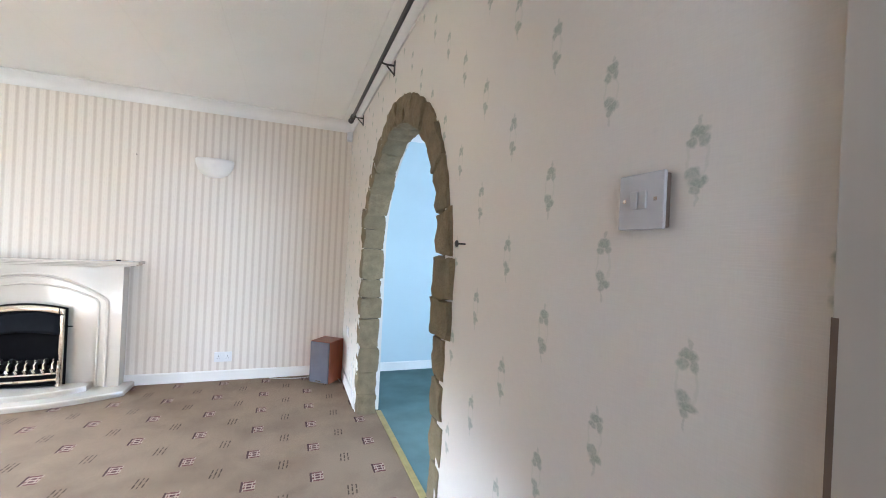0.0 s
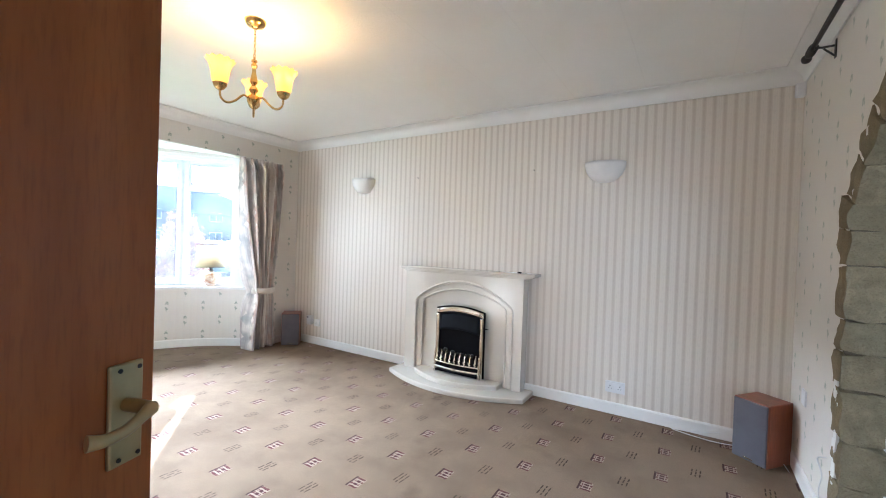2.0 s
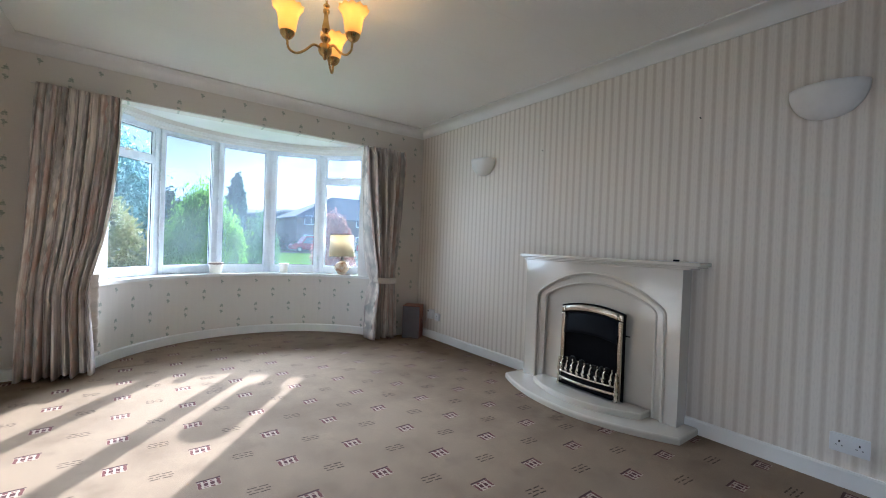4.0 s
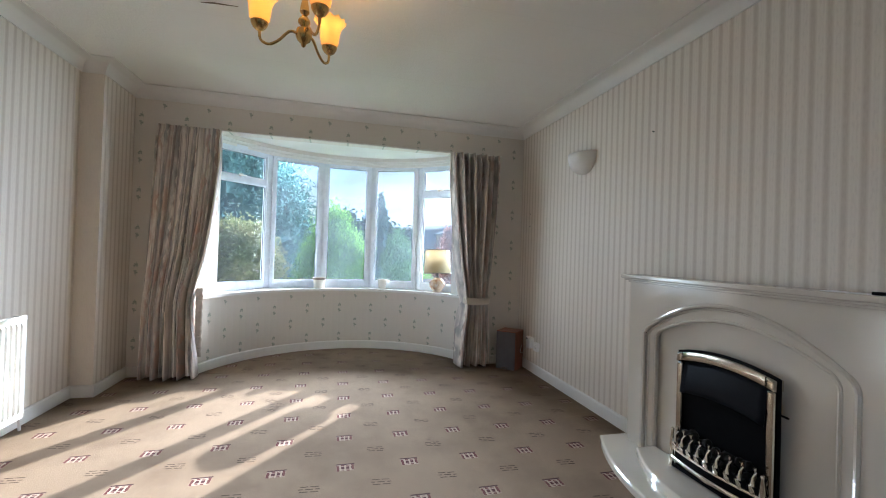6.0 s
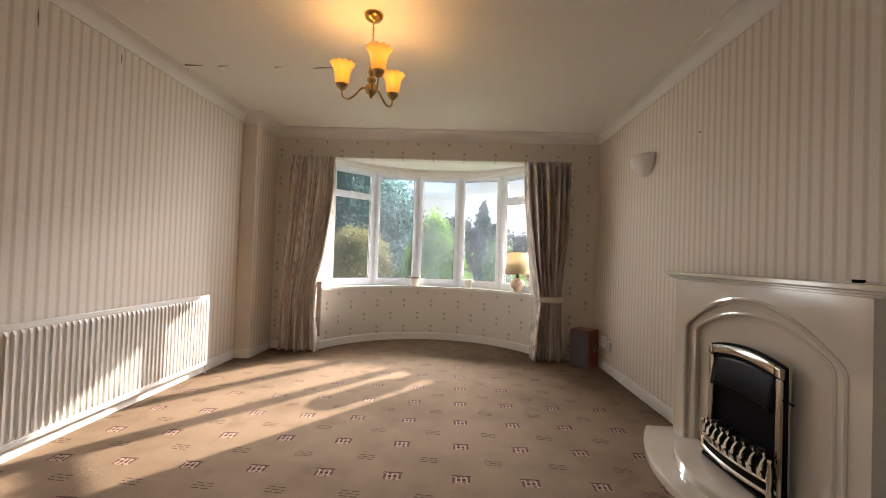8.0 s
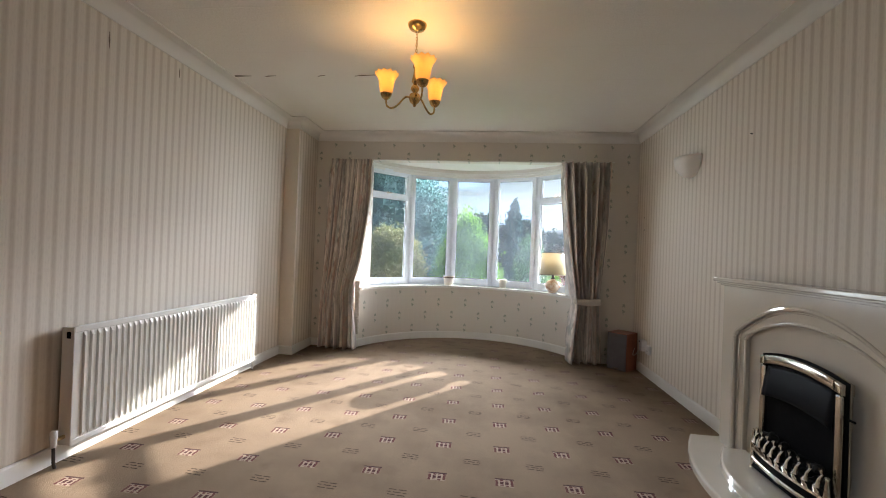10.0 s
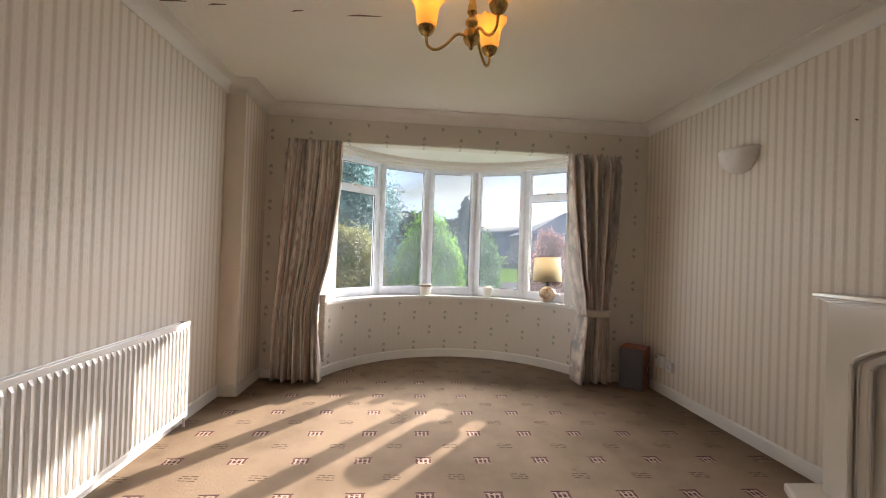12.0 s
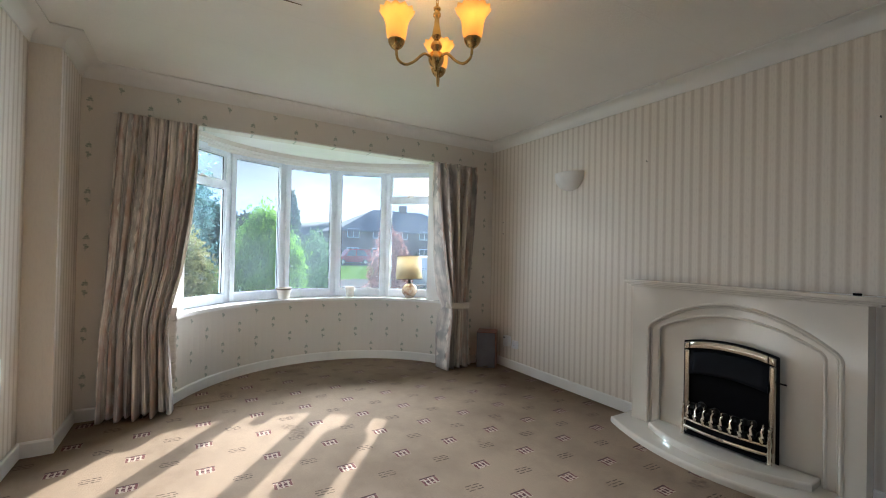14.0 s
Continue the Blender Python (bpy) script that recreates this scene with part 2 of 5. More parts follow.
def ceiling_mat():
    k = Mat("papered_ceiling", rough=0.75, spec=0.25)
    x, y, z = k.xyz()
    seam = (x + 0.42 - y * 0.01 + (k.noise(0.8, 2) - 0.5) * 0.03).cell(0.53).abs()
    line = 1.0 - seam.soft(0.001, 0.006)
    tex = k.noise(70.0, 4, rough=0.65)
    big = k.noise(1.6, 4)
    col = k.mix(big.soft(0.4, 0.75) * 0.35, (0.86, 0.85, 0.82), (0.79, 0.77, 0.72))
    col = k.mix(line * 0.06, col, (0.5, 0.47, 0.43))
    k.base(col)
    k.bump(tex * 1.3 + big * 3.0 + line * 0.3, 0.6, 0.004)
    return k.m


def curtain_mat():
    k = Mat("patterned_curtain_cloth", rough=0.85, spec=0.15)
    uv = k.xyz("UV")
    u, v = uv[0], uv[1]
    streak = k.noise(1.0, 4, k.vec(u * 30.0, v * 1.6, 0.0), rough=0.6)
    ikat = k.noise(1.0, 3, k.vec(u * 14.0, v * 11.0, 5.0))
    band = (u * 7.0).fract()
    zig = ((v * 16.0).fract() - 0.5).abs()
    peach = (band - 0.5 + zig * 0.25).abs().lt(0.14) * ikat.soft(0.42, 0.6)
    green = (band - 0.12 - zig * 0.2).abs().lt(0.10) * ikat.soft(0.40, 0.6)
    col = k.mix(streak.soft(0.42, 0.60), (0.88, 0.82, 0.75), (0.42, 0.365, 0.34))
    col = k.mix(peach * 0.7, col, (0.56, 0.38, 0.31))
    col = k.mix(green * 0.6, col, (0.27, 0.29, 0.29))
    k.base(col)
    k.bump(k.noise(500.0, 2) + streak, 0.25, 0.001)
    tr = k.nt.nodes.new("ShaderNodeBsdfTranslucent")
    k.nt.links.new(col.out, tr.inputs[0])
    mixer = k.nt.nodes.new("ShaderNodeMixShader")
    mixer.inputs[0].default_value = 0.16
    out = k.nt.nodes["Material Output"]
    k.nt.links.new(k.b.outputs[0], mixer.inputs[1])
    k.nt.links.new(tr.outputs[0], mixer.inputs[2])
    k.nt.links.new(mixer.outputs[0], out.inputs[0])
    return k.m


def shade_mat(name, colour, through_part, emit=0.0, emit_colour=(1, 0.6, 0.2)):
    k = Mat(name, colour, 0.45, 0, 0.4)
    col = k.mix(k.noise(30.0, 4).soft(0.3, 0.8) * 0.25, colour, tuple(c * 0.8 for c in colour))
    k.base(col)
    k.b.inputs["Emission Color"].default_value = (*emit_colour, 1)
    k.b.inputs["Emission Strength"].default_value = emit
    tr = k.nt.nodes.new("ShaderNodeBsdfTranslucent")
    k.nt.links.new(col.out, tr.inputs[0])
    mixer = k.nt.nodes.new("ShaderNodeMixShader")
    mixer.inputs[0].default_value = through_part
    out = k.nt.nodes["Material Output"]
    k.nt.links.new(k.b.outputs[0], mixer.inputs[1])
    k.nt.links.new(tr.outputs[0], mixer.inputs[2])
    k.nt.links.new(mixer.outputs[0], out.inputs[0])
    return k.m


def glass_mat():
    k = Mat("window_glass")
    nt = k.nt
    clear = nt.nodes.new("ShaderNodeBsdfTransparent")
    clear.inputs[0].default_value = (0.93, 0.96, 0.97, 1)
    gloss = nt.nodes.new("ShaderNodeBsdfGlossy")
    gloss.inputs["Roughness"].default_value = 0.02
    rim = nt.nodes.new("ShaderNodeLayerWeight")
    rim.inputs["Blend"].default_value = 0.5
    sheen = Sock(nt, rim.outputs["Facing"]).op("POWER", 5.0) * 0.9 + 0.03
    mixer = nt.nodes.new("ShaderNodeMixShader")
    nt.links.new(sheen.out, mixer.inputs[0])
    nt.links.new(clear.outputs[0], mixer.inputs[1])
    nt.links.new(gloss.outputs[0], mixer.inputs[2])
    # bluish translucent layer mixed in to imitate the glare veil over the outside view
    glare_veil = nt.nodes.new("ShaderNodeBsdfTranslucent")
    glare_veil.inputs[0].default_value = (0.72, 0.84, 1.0, 1)
    veil_mix = nt.nodes.new("ShaderNodeMixShader")
    veil_amount = k.noise(2.2, 4).soft(0.3, 0.8) * 0.012 + 0.006
    nt.links.new(veil_amount.out, veil_mix.inputs[0])
    nt.links.new(mixer.outputs[0], veil_mix.inputs[1])
    nt.links.new(glare_veil.outputs[0], veil_mix.inputs[2])
    nt.links.new(veil_mix.outputs[0], nt.nodes["Material Output"].inputs[0])
    return k.m


def leaf_mat(name, a, b, c):
    k = Mat(name, rough=0.75, spec=0.2)
    r = k.island()
    col = k.mix(r, a, b)
    col = k.mix(k.noise(1.7, 3).soft(0.4, 0.7) * 0.8, col, c)
    k.base(col)
    tr = k.nt.nodes.new("ShaderNodeBsdfTranslucent")
    k.nt.links.new(col.out, tr.inputs[0])
    mixer = k.nt.nodes.new("ShaderNodeMixShader")
    mixer.inputs[0].default_value = 0.3
    k.nt.links.new(k.b.outputs[0], mixer.inputs[1])
    k.nt.links.new(tr.outputs[0], mixer.inputs[2])
    k.nt.links.new(mixer.outputs[0], k.nt.nodes["Material Output"].inputs[0])
    return k.m


M_CARPET = carpet_lounge()
M_TEAL = plain("teal_carpet", (0.145, 0.225, 0.225), 0.95, 0, 0.18, 3.0, 0.7, 380, 0.1, 0.004)
M_WHITE = plain("white_gloss_paint", (0.80, 0.785, 0.75), 0.32, 0, 0.04, 3.0, 0.08, 60)
M_PLASTER = plain("white_plaster", (0.80, 0.79, 0.76), 0.7, 0, 0.05, 2.0, 0.25, 90)
M_UPVC = plain("white_plastic_frame", (0.77, 0.82, 0.89), 0.28, 0, 0.03, 3.0, 0.04, 40)
M_CEIL = ceiling_mat()
M_SWITCH = plain("aged_white_plastic", (0.50, 0.50, 0.51), 0.4, 0, 0.05, 12, 0.05, 80)
M_BLUE = plain("pale_blue_paint", (0.52, 0.63, 0.66), 0.7, 0, 0.05, 1.2, 0.25, 60)
M_HALL = plain("cream_hall_paint", (0.66, 0.61, 0.54), 0.75, 0, 0.05, 1.5, 0.25, 60)
M_DOOR = wood("varnished_door_veneer", (0.43, 0.140, 0.034), (0.34, 0.100, 0.021), 2, 0.38)
M_SPKWOOD = wood("cherry_speaker_veneer", (0.33, 0.095, 0.042), (0.20, 0.058, 0.028), 2, 0.4)
M_GRILLE = plain("grey_grille_cloth", (0.12, 0.115, 0.135), 0.9, 0, 0.1, 8, 0.5, 600)
M_BRASS = plain("polished_brass", (0.62, 0.42, 0.16), 0.24, 1.0, 0.12, 20, 0.05, 90)
M_OLDBRASS = plain("satin_brass", (0.52, 0.42, 0.24), 0.33, 1.0, 0.12, 20, 0.05, 90)
M_FIREFRAME = plain("pale_brass_frame", (0.62, 0.575, 0.50), 0.15, 1.0, 0.06, 14, 0.05, 200)
M_STEEL = plain("brushed_steel", (0.72, 0.66, 0.56), 0.22, 1.0, 0.06, 14, 0.08, 200)
M_IRON = plain("dark_iron", (0.07, 0.065, 0.065), 0.42, 0.7, 0.15, 20, 0.2, 120)
M_BLACK = plain("black_fire_metal", (0.004, 0.004, 0.005), 0.6, 0.0, 0.2, 12, 0.2, 100, 0.05)
M_HOOD = plain("black_gloss_hood", (0.008, 0.009, 0.012), 0.34, 0.0, 0.1, 12, 0.03, 60, 0.07)
M_COAL = plain("coal", (0.013, 0.012, 0.012), 0.85, 0, 0.3, 30, 0.9, 60, 0.2, 0.01)
M_MARBLE = plain("cream_marble", (0.61, 0.56, 0.48), 0.12, 0, 0.05, 2.2, 0.01, 12, 0.85)
M_MARBLE.node_tree.nodes["Principled BSDF"].inputs["Coat Weight"].default_value = 0.35
M_MARBLE.node_tree.nodes["Principled BSDF"].inputs["Coat Roughness"].default_value = 0.02
M_SCONCE = plain("painted_plaster_light", (0.82, 0.80, 0.77), 0.5, 0, 0.05, 8, 0.2, 80)
M_PLASTIC = plain("white_plastic", (0.76, 0.76, 0.76), 0.35, 0, 0.04, 12, 0.05, 80)
# brown of chips, tears and trims; also the shade painted on the switch box
M_SHADOWBOX = plain("brown_shade_and_trim", (0.16, 0.115, 0.085), 0.6, 0, 0.1, 20, 0.1, 80)
M_STONE = stone_mat()
M_MORTAR = plain("crumbly_mortar", (0.13, 0.105, 0.07), 0.95, 0, 0.15, 12, 0.9, 60, 0.2, 0.01)
M_CLOTH = curtain_mat()
M_LINING = plain("cream_lining", (0.62, 0.57, 0.50), 0.9, 0, 0.08, 10, 0.4, 300)
M_GLASS = glass_mat()
M_SHADE = shade_mat("amber_glass_shade", (0.80, 0.60, 0.30), 0.35, 0.13, (1.0, 0.46, 0.10))
M_LAMPSHADE = shade_mat("cream_lampshade", (0.74, 0.65, 0.46), 0.30)
M_SILL = plain("glossy_sill_paint", (0.82, 0.81, 0.79), 0.10, 0, 0.03, 3.0, 0.01, 9)
M_RADIATOR = plain("radiator_enamel", (0.70, 0.69, 0.66), 0.35, 0, 0.04, 3.0, 0.04, 40)
M_AGED = plain("aged_cream_gloss", (0.52, 0.49, 0.44), 0.4, 0, 0.06, 3.0, 0.1, 60)
M_POT = plain("glazed_pot", (0.70, 0.66, 0.58), 0.35, 0, 0.08, 14, 0.1, 60)
M_SOIL = plain("dry_soil", (0.09, 0.07, 0.05), 0.95, 0, 0.2, 20, 0.8, 60)
M_GOLD = plain("threshold_strip", (0.50, 0.38, 0.15), 0.45, 0.6, 0.1, 20, 0.1, 90)


def lampbase_mat():
    k = Mat("marbled_ceramic", rough=0.2)
    n = k.noise(9.0, 5, rough=0.65)
    col = k.mix(n.soft(0.42, 0.6), (0.70, 0.55, 0.40), (0.30, 0.13, 0.06))
    k.base(k.mix(k.noise(24.0, 4).soft(0.5, 0.65) * 0.7, col, (0.72, 0.66, 0.56)))
    return k.m


M_CERAMIC = lampbase_mat()


def grass_mat():
    k = Mat("lawn", rough=1.0, spec=0.0)
    n = k.noise(0.25, 4)
    col = k.mix(n.soft(0.3, 0.7), (0.10, 0.19, 0.03), (0.065, 0.13, 0.025))
    k.base(k.mix(k.noise(9.0, 4).soft(0.4, 0.7) * 0.5, col, (0.13, 0.20, 0.045)))
    k.bump(k.noise(60.0, 3), 0.6, 0.03)
    return k.m


M_GRASS = grass_mat()
M_ASPHALT = plain("asphalt", (0.055, 0.055, 0.058), 0.95, 0, 0.15, 0.6, 0.5, 60, 0.04)
# brick paled and roof tiles blued: haze over the far houses is in the colour
M_BRICK = plain("house_brick", (0.20, 0.17, 0.16), 0.9, 0, 0.15, 0.8, 0.5, 30)
M_HAZE_ROOF = plain("hazy_roof_tiles", (0.10, 0.125, 0.165), 0.85, 0, 0.15, 0.7, 0.5, 20)
M_DARKGLASS = plain("far_window_glass", (0.10, 0.13, 0.16), 0.08, 0, 0.1, 1, 0.02, 10)
M_RED = plain("red_car_paint", (0.42, 0.018, 0.035), 0.25, 0, 0.05, 1, 0.02, 10)
M_SILVER = plain("pale_car_paint", (0.50, 0.53, 0.56), 0.3, 0.2, 0.05, 1, 0.02, 10)
M_TYRE = plain("tyre_rubber", (0.02, 0.02, 0.02), 0.9, 0, 0.1, 8, 0.3, 60)
# woodland colour pushed to blue, with the distance haze painted in
M_HAZE_HILL = plain("hazy_wooded_hill", (0.060, 0.088, 0.110), 0.95, 0, 0.25, 0.03, 0.5, 0.4)
M_BARK = plain("bark", (0.11, 0.08, 0.055), 0.95, 0, 0.2, 12, 0.9, 40, 0.2, 0.02)
M_LEAF_LIME = leaf_mat("lime_conifer_leaf", (0.082, 0.175, 0.018), (0.125, 0.235, 0.030), (0.045, 0.11, 0.016))
M_LEAF_BLUE = leaf_mat("blue_conifer_leaf", (0.042, 0.090, 0.088), (0.070, 0.135, 0.130), (0.028, 0.060, 0.062))
M_LEAF_TAN = leaf_mat("tan_shrub_leaf", (0.17, 0.18, 0.06), (0.28, 0.225, 0.11), (0.065, 0.10, 0.035))
M_LEAF_RED = leaf_mat("russet_shrub_leaf", (0.17, 0.06, 0.05), (0.23, 0.10, 0.08), (0.10, 0.05, 0.045))
M_LEAF_GREEN = leaf_mat("mid_green_leaf", (0.060, 0.125, 0.050), (0.095, 0.17, 0.065), (0.035, 0.08, 0.04))
M_LEAF_DARK = leaf_mat("dark_tree_leaf", (0.035, 0.065, 0.045), (0.06, 0.095, 0.06), (0.025, 0.045, 0.035))

# ---- mesh helpers ----


def finish(name, bm, material, smooth=False):
    bmesh.ops.recalc_face_normals(bm, faces=bm.faces)
    me = bpy.data.meshes.new(name)
    bm.to_mesh(me)
    bm.free()
    me.materials.append(material)
    if smooth:
        for f in me.polygons:
            f.use_smooth = True
        me.set_sharp_from_angle(angle=radians(40))
    return me


def part(name, bm, material, parent=None, label="", smooth=False):
    ob = new(name, finish(name, bm, material, smooth))
    if parent is not None:
        ob.parent = parent
        ob.matrix_parent_inverse = parent.matrix_world.inverted()
    if label:
        tagged(ob, label)
    return ob


def thing(name, at, label, category, group="", kind="", rz=0.0):
    ob = new(name)
    ob.empty_display_size = 0.05
    ob.matrix_world = pose(*at, 0, 0, rz)
    return tagged(ob, label, category, group, kind)


def local(name, bm, material, parent, label="", smooth=False):
    """A part whose mesh is given in its thing's own coordinates."""
    ob = new(name, finish(name, bm, material, smooth))
    ob.parent = parent
    if label:
        tagged(ob, label)
    return ob


def structure(name, bm, material, label, category, smooth=False):
    return tagged(part(name, bm, material, None, "", smooth), label, category, "", "structure")


def box(bm, x0, x1, y0, y1, z0, z1, bevel=0.0):
    vs = [bm.verts.new((x, y, z)) for x in (x0, x1) for y in (y0, y1) for z in (z0, z1)]
    fs = [bm.faces.new([vs[i] for i in q]) for q in
          ((0, 1, 3, 2), (4, 6, 7, 5), (0, 4, 5, 1), (2, 3, 7, 6), (0, 2, 6, 4), (1, 5, 7, 3))]
    if bevel:
        edges = list({e for f in fs for e in f.edges})
        bmesh.ops.recalc_face_normals(bm, faces=fs)
        bmesh.ops.bevel(bm, geom=edges, offset=bevel, segments=2, affect="EDGES", profile=0.5)
    return vs


def boxm(x0, x1, y0, y1, z0, z1, bevel=0.0):
    bm = bmesh.new()
    box(bm, x0, x1, y0, y1, z0, z1, bevel)
    return bm


def lathe(profile, n=28, bm=None, centre=(0, 0, 0), arc=(0, 360)):
    """Turns (radius, height) pairs round z."""
    bm = bm or bmesh.new()
    full = arc[1] - arc[0] >= 360
    m = n if full else n + 1
    rings = []
    for r, h in profile:
        ring = []
        for i in range(m):
            a = radians(arc[0] + (arc[1] - arc[0]) * i / n)
            ring.append(bm.verts.new((centre[0] + r * math.cos(a), centre[1] + r * math.sin(a), centre[2] + h)))
        rings.append(ring)
    for a, b in zip(rings, rings[1:]):
        for i in range(n):
            j = (i + 1) % m
            bm.faces.new((a[i], a[j], b[j], b[i]))
    if full:
        for ring in (rings[0], rings[-1]):
            if (ring[0].co - ring[n // 2].co).length > 1e-4:
                bm.faces.new(ring)
        bmesh.ops.remove_doubles(bm, verts=[v for ring in (rings[0], rings[-1]) for v in ring], dist=1e-5)
    return bm


def tube(points, radius, n=10, bm=None, radii=None):
    bm = bm or bmesh.new()
    pts = [Vector(p) for p in points]
    rings = []
    up = Vector((0, 0, 1))
    for i, p in enumerate(pts):
        d = (pts[min(i + 1, len(pts) - 1)] - pts[max(i - 1, 0)]).normalized()
        ref = up if abs(d.dot(up)) < 0.95 else Vector((1, 0, 0))
        a = d.cross(ref).normalized()
        b = d.cross(a).normalized()
        r = radii[i] if radii else radius
        rings.append([bm.verts.new(p + r * (math.cos(2 * math.pi * k / n) * a + math.sin(2 * math.pi * k / n) * b)) for k in range(n)])
    for s, t in zip(rings, rings[1:]):
        for k in range(n):
            bm.faces.new((s[k], s[(k + 1) % n], t[(k + 1) % n], t[k]))
    bm.faces.new(rings[0])
    bm.faces.new(rings[-1][::-1])
    return bm


def smooth_path(ctrl, steps=8):
    """Catmull-Rom through control points."""
    c = [Vector(p) for p in ctrl]
    c = [2 * c[0] - c[1], *c, 2 * c[-1] - c[-2]]
    out = []
    for i in range(1, len(c) - 2):
        for k in range(steps):
            t = k / steps
            p0, p1, p2, p3 = c[i - 1:i + 3]
            out.append(0.5 * (2 * p1 + (p2 - p0) * t + (2 * p0 - 5 * p1 + 4 * p2 - p3) * t * t + (3 * p1 - p0 - 3 * p2 + p3) * t ** 3))
    out.append(c[-2])
    return out


def prism(outline, lo, hi, axis="z", bm=None):
    """Extrudes a flat outline along an axis. axis z: (x, y); y: (x, z); x: (y, z)."""
    bm = bm or bmesh.new()

    def at(p, h):
        return {"z": (p[0], p[1], h), "y": (p[0], h, p[1]), "x": (h, p[0], p[1])}[axis]
    a = [bm.verts.new(at(p, lo)) for p in outline]
    b = [bm.verts.new(at(p, hi)) for p in outline]
    bm.faces.new(a[::-1])
    bm.faces.new(b)
    for i in range(len(a)):
        j = (i + 1) % len(a)
        bm.faces.new((a[i], a[j], b[j], b[i]))
    return bm


def ring_sector(c, r0, r1, a0, a1, z0, z1, n=32, bm=None):
    """A curved wall about c; angles in degrees from the window's axis (-x), positive towards +y."""
    bm = bm or bmesh.new()
    cols = []
    for i in range(n + 1):
        a = radians(a0 + (a1 - a0) * i / n)
        d = Vector((-math.cos(a), math.sin(a), 0))
        cols.append([bm.verts.new((c[0] + d.x * r, c[1] + d.y * r, z)) for r, z in ((r0, z0), (r1, z0), (r1, z1), (r0, z1))])
    for s, t in zip(cols, cols[1:]):
        for k in range(4):
            bm.faces.new((s[k], s[(k + 1) % 4], t[(k + 1) % 4], t[k]))
    bm.faces.new(cols[0])
    bm.faces.new(cols[-1][::-1])
    return bm


def sweep(profile, path, bm=None):
    """Sweeps a profile of (inward, height) pairs along a flat path with mitred corners; inward is to the left of the way."""
    bm = bm or bmesh.new()
    pts = [Vector((*p, 0)) for p in path]
    rows = []
    for i, p in enumerate(pts):
        d0 = (p - pts[i - 1]).normalized() if i else None
        d1 = (pts[i + 1] - p).normalized() if i + 1 < len(pts) else None
        d0, d1 = d0 or d1, d1 or d0
        n0, n1 = Vector((-d0.y, d0.x, 0)), Vector((-d1.y, d1.x, 0))
        m = (n0 + n1).normalized()
        m = m / max(0.3, m.dot(n0))
        rows.append([bm.verts.new((p.x + m.x * u, p.y + m.y * u, h)) for u, h in profile])
    k = len(profile)
    for s, t in zip(rows, rows[1:]):
        for i in range(k):
            bm.faces.new((s[i], s[(i + 1) % k], t[(i + 1) % k], t[i]))
    bm.faces.new(rows[0])
    bm.faces.new(rows[-1][::-1])
    return bm


# ---- the large structure ----
XW, XE, YN, YS, H = -4.51, 0.56, 4.30, 0.40, 2.575
BC = (-3.94, 2.43)          # centre of the bay's curve
RB, RW = 1.45, 1.66         # inner wall of the bay, and its window line
PIER_X, PIER_Y = -4.02, 0.55
YD = 0.225                  # room face of the doorway's wall

structure("floor", prism([(XW, -1.5), (XE + 0.18, -1.5), (XE + 0.18, YN), (XW, YN)], -0.12, 0.0), M_CARPET,
          "worn beige carpet with small maroon bar motifs", "carpet")
bm = ring_sector(BC, 0.02, RB + 0.05, -66.8, 66.8, -0.12, -0.0006)
for v in list(bm.verts):
    v.co.x = min(v.co.x, XW + 0.02)
bmesh.ops.remove_doubles(bm, verts=bm.verts, dist=1e-4)
structure("floor_bay", bm, M_CARPET, "beige patterned carpet in the bay", "carpet")
structure("floor_dining", boxm(XE + 0.18, 4.2, 0.3, YN, -0.12, 0.002), M_TEAL, "worn plain teal carpet of the next room", "carpet")
structure("threshold_strip", boxm(XE + 0.155, XE + 0.195, 1.50, 3.24, -0.01, 0.008, 0.003), M_GOLD, "narrow dull gold carpet strip under the arch", "trim")

structure("wall_north", boxm(XW - 0.25, XE + 0.0, YN, YN + 0.2, 0, H), M_STRIPE, "wall in cream and beige striped wallpaper", "wall")
structure("wall_south", boxm(PIER_X, -0.62, YS - 0.3, YS, 0, H), M_STRIPE, "wall in striped wallpaper behind the radiator", "wall")
structure("wall_pier", boxm(XW - 0.25, PIER_X, YS - 0.3, PIER_Y, 0, H), M_STRIPE, "shallow striped corner pier beside the bay", "wall")

# west wall: two cheeks and the lintel over the bay
YB0, YB1 = BC[1] - 1.333, BC[1] + 1.333
LINTEL = 2.25
bm = bmesh.new()
box(bm, XW - 0.12, XW, PIER_Y, YB0, 0, H)
box(bm, XW - 0.12, XW, YB1, YN, 0, H)
box(bm, XW - 0.12, XW, YB0, YB1, LINTEL, H)
structure("wall_west", bm, M_SPRIG, "window wall in cream wallpaper with green sprigs", "wall")

structure("bay_wall", ring_sector(BC, RB, RB + 0.28, -66.5, 66.5, -0.1, 0.69, 48), M_SPRIG_BAY, "low curved bay wall in sprigged wallpaper", "wall")
bm = ring_sector(BC, RB + 0.01, RB + 0.28, -67, -57.4, 0.69, 2.5, 8)
ring_sector(BC, RB + 0.01, RB + 0.28, 53.0, 67, 0.69, 2.5, 8, bm)
structure("bay_cheek", bm, M_PLASTER, "white plastered cheeks beside the bay window", "wall")
structure("bay_sill", ring_sector(BC, RB - 0.035, RW + 0.02, -64, 64, 0.688, 0.718, 48), M_SILL, "curved white gloss window sill", "sill", True)
bm = ring_sector(BC, 0.05, RB + 0.35, -89, 89, 2.335, 2.45, 40)
for v in bm.verts:
    v.co.x = min(v.co.x, XW - 0.118)
bmesh.ops.remove_doubles(bm, verts=bm.verts, dist=1e-4)
structure("bay_ceiling", bm, M_PLASTER, "white ceiling of the bay", "ceiling")
